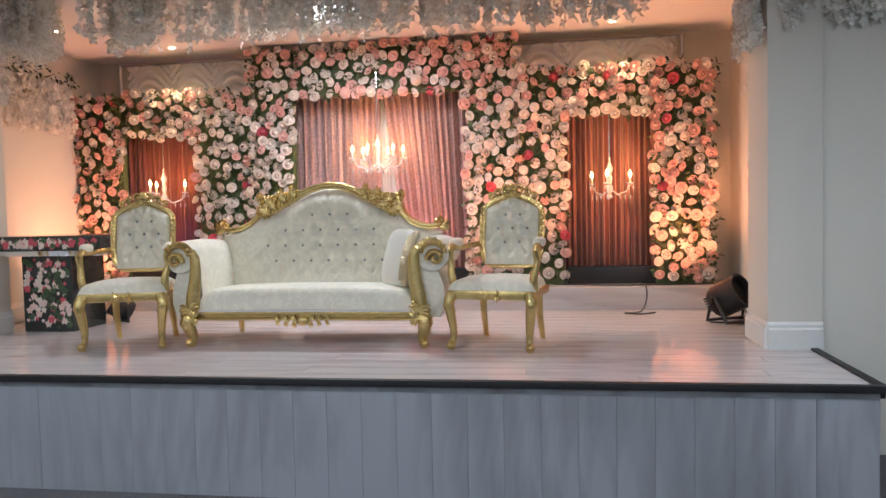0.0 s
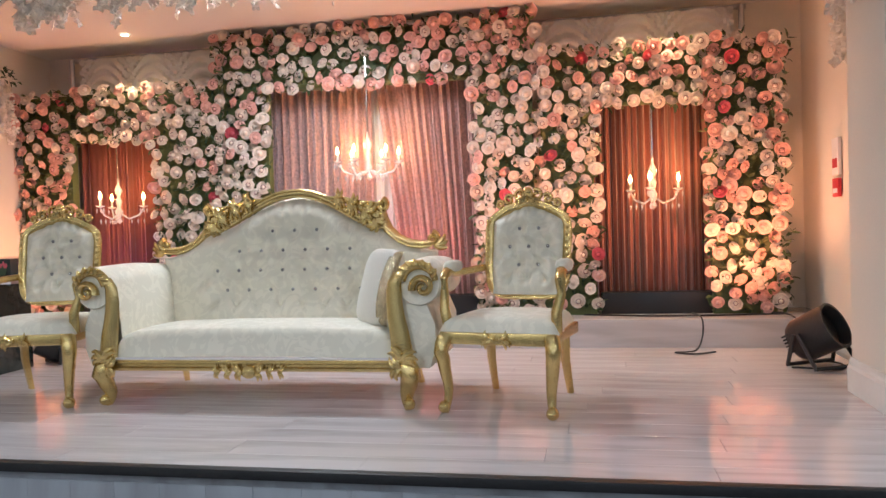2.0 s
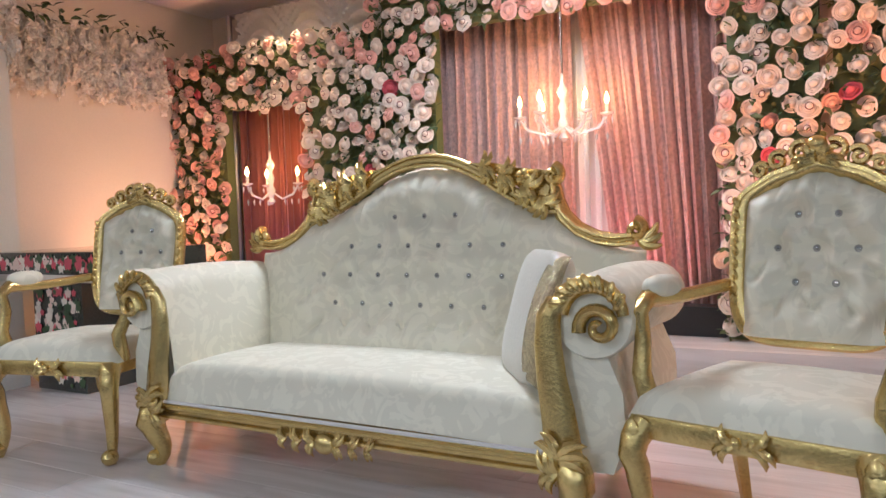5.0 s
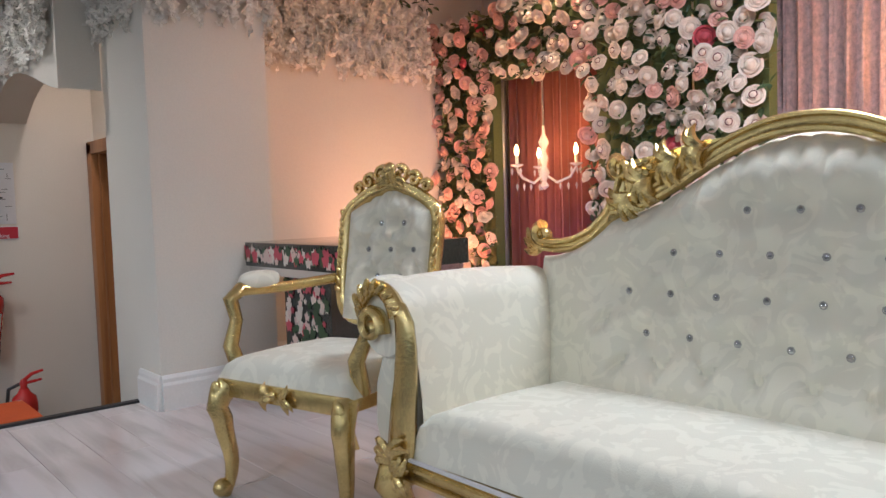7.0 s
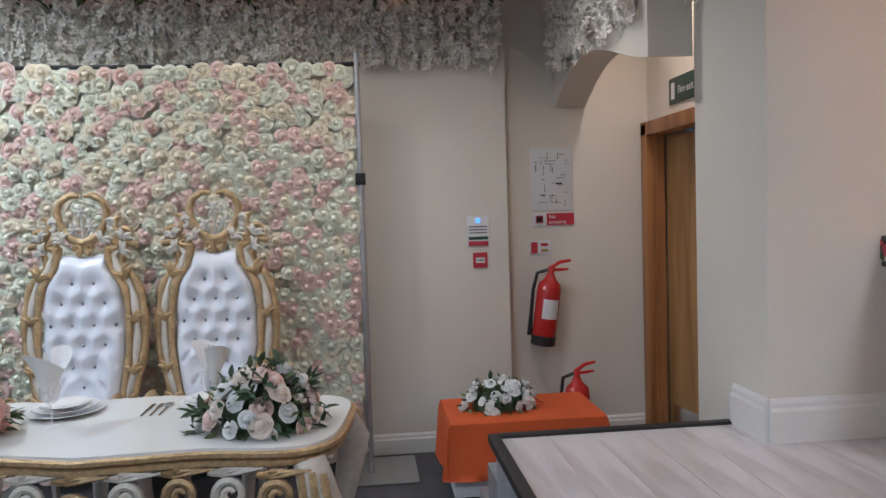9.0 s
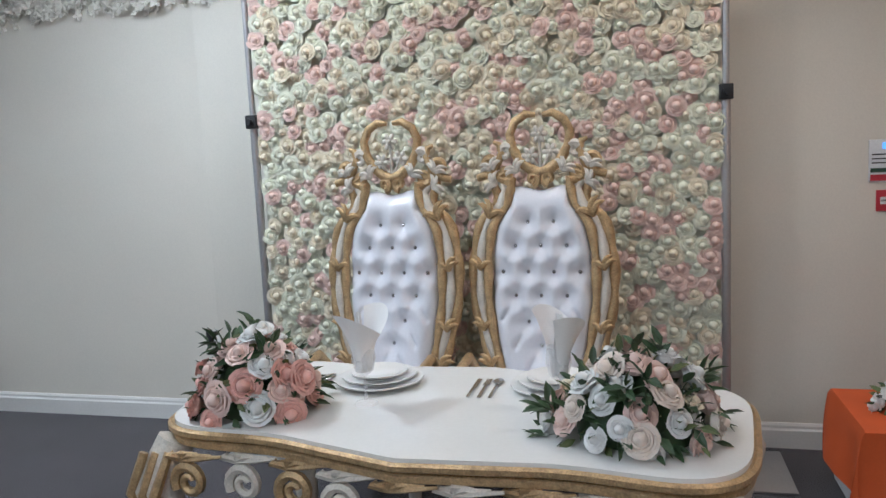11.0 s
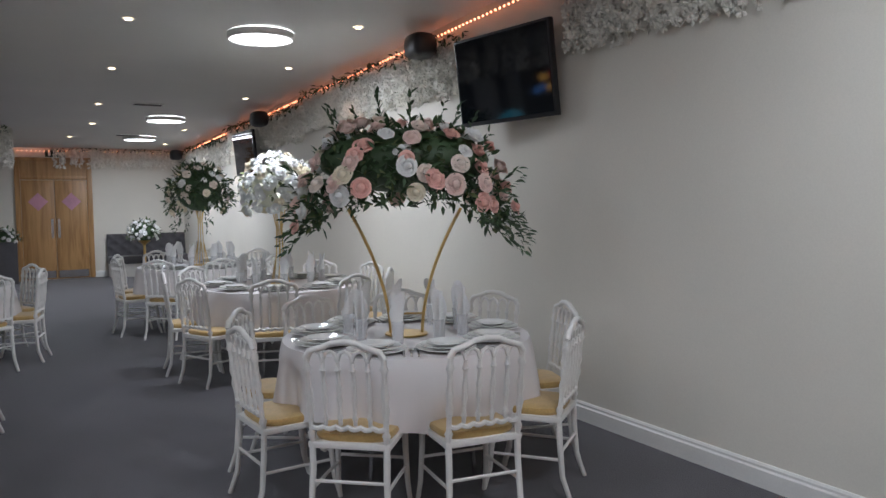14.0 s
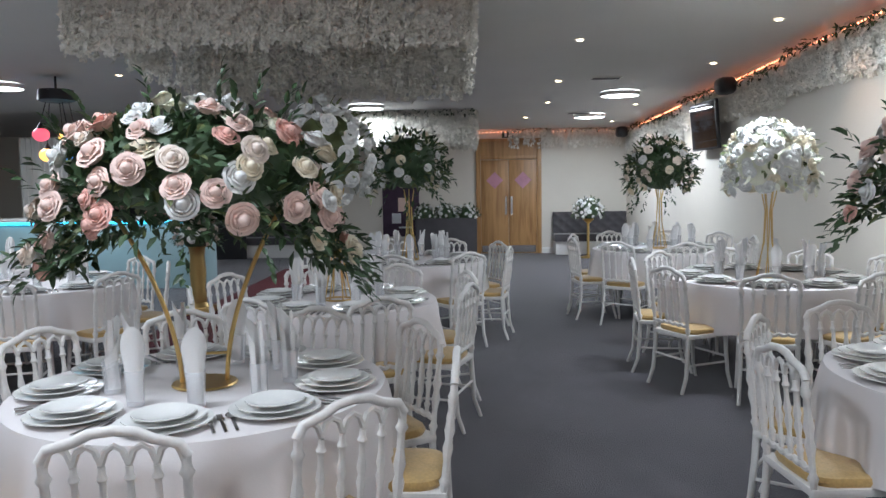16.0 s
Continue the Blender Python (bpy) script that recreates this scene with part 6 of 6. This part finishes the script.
def crescent(name, m, rx, ry, rz, n, label, top_lime, size=(0.045, 0.064), sprigs=46):
    """A full dome of roses over dark leaves, hollow below, whose two ends hang down."""
    t = thing(name, m, label, "flowers")
    B = Blooms()

    def place(k, a, w):
        q = math.sqrt(max(0.0, 1 - k * k)) if k > 0 else 1 + 0.10 * k
        d = Vector((q * math.cos(a), q * math.sin(a), k))
        droop = -0.16 * max(0, abs(math.cos(a)) * q - 0.62) / 0.38
        return Vector((d.x * rx * w, d.y * ry * w, d.z * rz * w + droop * (1 if k < 0.55 else 0.3))), d
    for i in range(n):
        k = -0.12 + 1.12 * (i + 0.5) / n
        p, d = place(k, i * 2.39996 + RNG.uniform(-0.25, 0.25), RNG.uniform(0.93, 1.06))
        if k > 0.80 and top_lime:
            c = RNG.choice(["lime", "lime", "white", "blush"])
        else:
            c = RNG.choice(["blush", "rose_white", "rose_pink", "blush", "cream", "white"])
        B.put("rose2" if RNG.random() < 0.7 else "rose", c, face(p, jitter(d + Vector((0, 0, 0.1)), 0.3), RNG.uniform(*size)))
    for i in range(n * 20):
        p, d = place(RNG.uniform(-0.25, 1), RNG.uniform(0, 6.283), RNG.uniform(0.74, 0.98))
        B.put("leaf", "leaf" if RNG.random() < 0.85 else "olive", leaf_pose(p, jitter(d * 0.5, 0.9), RNG.uniform(0.05, 0.08)))
    for i in range(sprigs):
        a = RNG.choice([RNG.uniform(-0.7, 0.7), RNG.uniform(2.44, 3.84), RNG.uniform(0, 6.283)])
        k = RNG.uniform(-0.3, 0.25) if i % 3 else RNG.uniform(0.3, 1)
        p, d = place(k, a, 0.97)
        fall = Vector((0, 0, -0.012 if k < 0.25 else 0.006))
        for j in range(8):
            q = p + d * 0.016 * j + fall * j
            B.put("leaf", "leaf", leaf_pose(q, jitter(d + fall * 30, 0.7), RNG.uniform(0.045, 0.065)))
    B.build(t, 120)
    part("core", Geo().ball(rx * 0.78, ry * 0.74, rz * 0.45, pose(0, 0, rz * 0.42), 18, 10), "leaf", t, "dark leafy core")
    return t


arch_stand(-1.98, -2.05, 0.66, 0.30, 12)
crescent("flower_centrepiece", pose(-1.98, -2.05, 1.43, 0, 0, 12), 0.58, 0.34, 0.40, 104, "domed centrepiece of pink and cream roses with trailing leaves", True)
arch_stand(-5.15, -2.08, 0.72, 0.32, -27)
crescent("flower_centrepiece", pose(-5.15, -2.08, 1.58, 0, 0, -27), 0.62, 0.34, 0.40, 88, "domed centrepiece of pink and white roses with trailing leaves", False, (0.044, 0.062))
trumpet(-5.39, -5.16, 0.70)
bouquet("flower_centrepiece", pose(-5.39, -5.16, 1.66), 130, 0.34, 0.34, 0.31, ["white", "white", "cream"], "large ball of white hydrangeas and roses on a gold stand", "flowers", (0.045, 0.062), 0.5, -0.75, 0, "lime")
trumpet(-5.25, -7.9, 0.75)
bouquet("flower_centrepiece", pose(-5.25, -7.9, 1.66), 50, 0.38, 0.38, 0.35, ["white", "cream", "rose_white"], "leafy ball with small white roses on a gold stand", "flowers", (0.035, 0.055), 4.5, -0.7, 30)
trumpet(-2.45, -6.9, 0.72)
bouquet("flower_centrepiece", pose(-2.45, -6.9, 1.72), 40, 0.38, 0.38, 0.36, ["white", "cream"], "leafy ball with small white roses on a gold stand", "flowers", (0.03, 0.05), 4.5, -0.7, 30)
trumpet(-2.15, -4.2, 0.75)
bouquet("flower_centrepiece", pose(-2.1, -4.2, 1.72), 80, 0.30, 0.30, 0.36, ["white"], "tall cluster of white orchids on a gold stand", "flowers", (0.04, 0.06), 0.5, -0.8, 0, "olive")

# ---- bar side of the hall ----
b = thing("bar_counter", pose(2.2, -11.0, 0), "pale bar counter with a cyan light strip", "bar")
part("front", Geo().box(-1.3, 0, 0, 1.9, 0.5, 1.02, b=0.02), "bar", b)
part("top", Geo().box(-1.35, -0.05, 1.04, 1.95, 0.56, 1.09, b=0.01), "trim", b)
part("light_strip", Geo().box(-1.3, 0.50, 1.0, 1.9, 0.53, 1.04), "cyan", b, "cyan light strip", False)
lamp("strip_lamp", "AREA", pose(2.5, -10.3, 0.95, 60), 6, (0.1, 0.7, 1.0), 1.5)
for x0, x1 in ((3.7, 4.5), (4.9, 5.5)):
    curtain("curtain", x0, x1, 0.0, 2.4, -11.9, "gauze", "white gathered curtain by the bar", 8, 0.05)
sh = thing("bar_shelf", pose(3.0, -14.9, 0), "dark shelf with bottles behind the bar", "shelf")
for z in (0.9, 1.3, 1.7):
    part("board", Geo().box(-1.4, -0.15, z, 1.4, 0.15, z + 0.03), "plastic", sh)
part("back", Geo().box(-1.4, -0.18, 0, 1.4, -0.15, 2.1), "plastic", sh)
for i in range(26):
    z = (0.93, 1.33, 1.73)[i % 3]
    bo = thing("bottle", pose(1.75 + 0.095 * i, -14.9, z), "dark glass bottle on the bar shelf", "bottle", "bottles on the shelf")
    part("glass_body", Geo().lathe([(0.035, 0), (0.036, 0.15), (0.014, 0.21), (0.013, 0.28)], 10), ("leaf", "oak", "signwhite")[i % 3], bo)
co = thing("flower_column", pose(0.22, -8.2, 0), "carved gold column pedestal", "pedestal")
part("shaft", Geo().lathe([(0.14, 0.08), (0.09, 0.14), (0.10, 0.2), (0.085, 0.3), (0.10, 0.5), (0.085, 0.7), (0.1, 0.8), (0.15, 0.88), (0.16, 0.92)], 16), "brass", co)
part("plinth", Geo().box(-0.17, -0.17, 0, 0.17, 0.17, 0.09, b=0.01), "brass", co)
bouquet("flower_arrangement", pose(0.22, -8.2, 0.95), 34, 0.26, 0.26, 0.26, ["blush", "white", "rose_white"], "leafy bowl of blush roses on the gold column", "flowers", (0.035, 0.055), 2.5, -0.4, 14)
ml = thing("mosaic_lamp_cluster", pose(2.0, -8.5, 0), "cluster of coloured mosaic glass lamps hung from the ceiling", "lamp")
part("canopy", Geo().lathe([(0.2, 2.75), (0.22, 2.62), (0.16, 2.6), (0.05, 2.6)], 18), "plastic", ml)
part("hanger", Geo().tube([(0, 0, 2.7), (0, 0, 3.02)], 0.015, 6), "plastic", ml)
for i, (dx, dy, z, c) in enumerate(((-0.14, 0.05, 2.18, "lampamber"), (0.16, 0.1, 2.2, "lampred"), (0.0, -0.12, 1.98, "lampblue"), (0.2, -0.1, 1.96, "lampamber"), (-0.2, -0.1, 1.95, "lampblue"))):
    gl = part("globe", Geo().ball(0.10, 0.10, 0.085, pose(dx, dy, z), 16, 10), c, ml, "glowing mosaic glass globe")
    part("cap", Geo().lathe([(0.05, 0.07), (0.02, 0.13), (0.008, 0.15)], 10, pose(dx, dy, z)), "plastic", gl)
    part("chain", Geo().tube([(dx, dy, z + 0.14), (dx * 0.6, dy * 0.6, 2.62)], 0.006, 5), "plastic", gl)

# ---- floor boards and panels of the stage ----
def slab(w, d, h, material):
    v, f = bevel_box(w, d, h, 0.0015)
    return Geo().add(v, f).mesh("plank", material, False)


wide, long_ = 0.192, 1.28
meshes = {}
y = 3.80
r = 0
while y < 6.66:
    d = min(wide, 6.66 - y)
    x = -4.645 - (r * 0.47 % 1) * long_
    while x < 1.585:
        a, b_ = max(x, -4.645), min(x + long_, 1.585)
        if b_ - a > 0.02:
            key = (round(b_ - a, 3), round(d, 3))
            if key not in meshes:
                meshes[key] = slab(b_ - a - 0.0015, d - 0.0015, 0.006, "laminate")
            ob = new("plank", meshes[key])
            ob.parent = stage
            ob.location = ((a + b_) / 2, y + d / 2, 0.657)
        x += long_
    y += wide
    r += 1
fm = slab(0.1915, 0.006, 0.60, "front")
for i in range(33):
    ob = new("panel_board", fm)
    ob.parent = stage
    ob.location = (-4.66 + 0.096 + i * 0.1925 if i < 32 else 1.50, 3.787 - 0.0005 * (i % 3), 0.30)
for proto in (PLATES, CUT, NAPK, NAPW, CHAIR):
    for o in (*proto.children_recursive, proto):
        bpy.data.objects.remove(o)
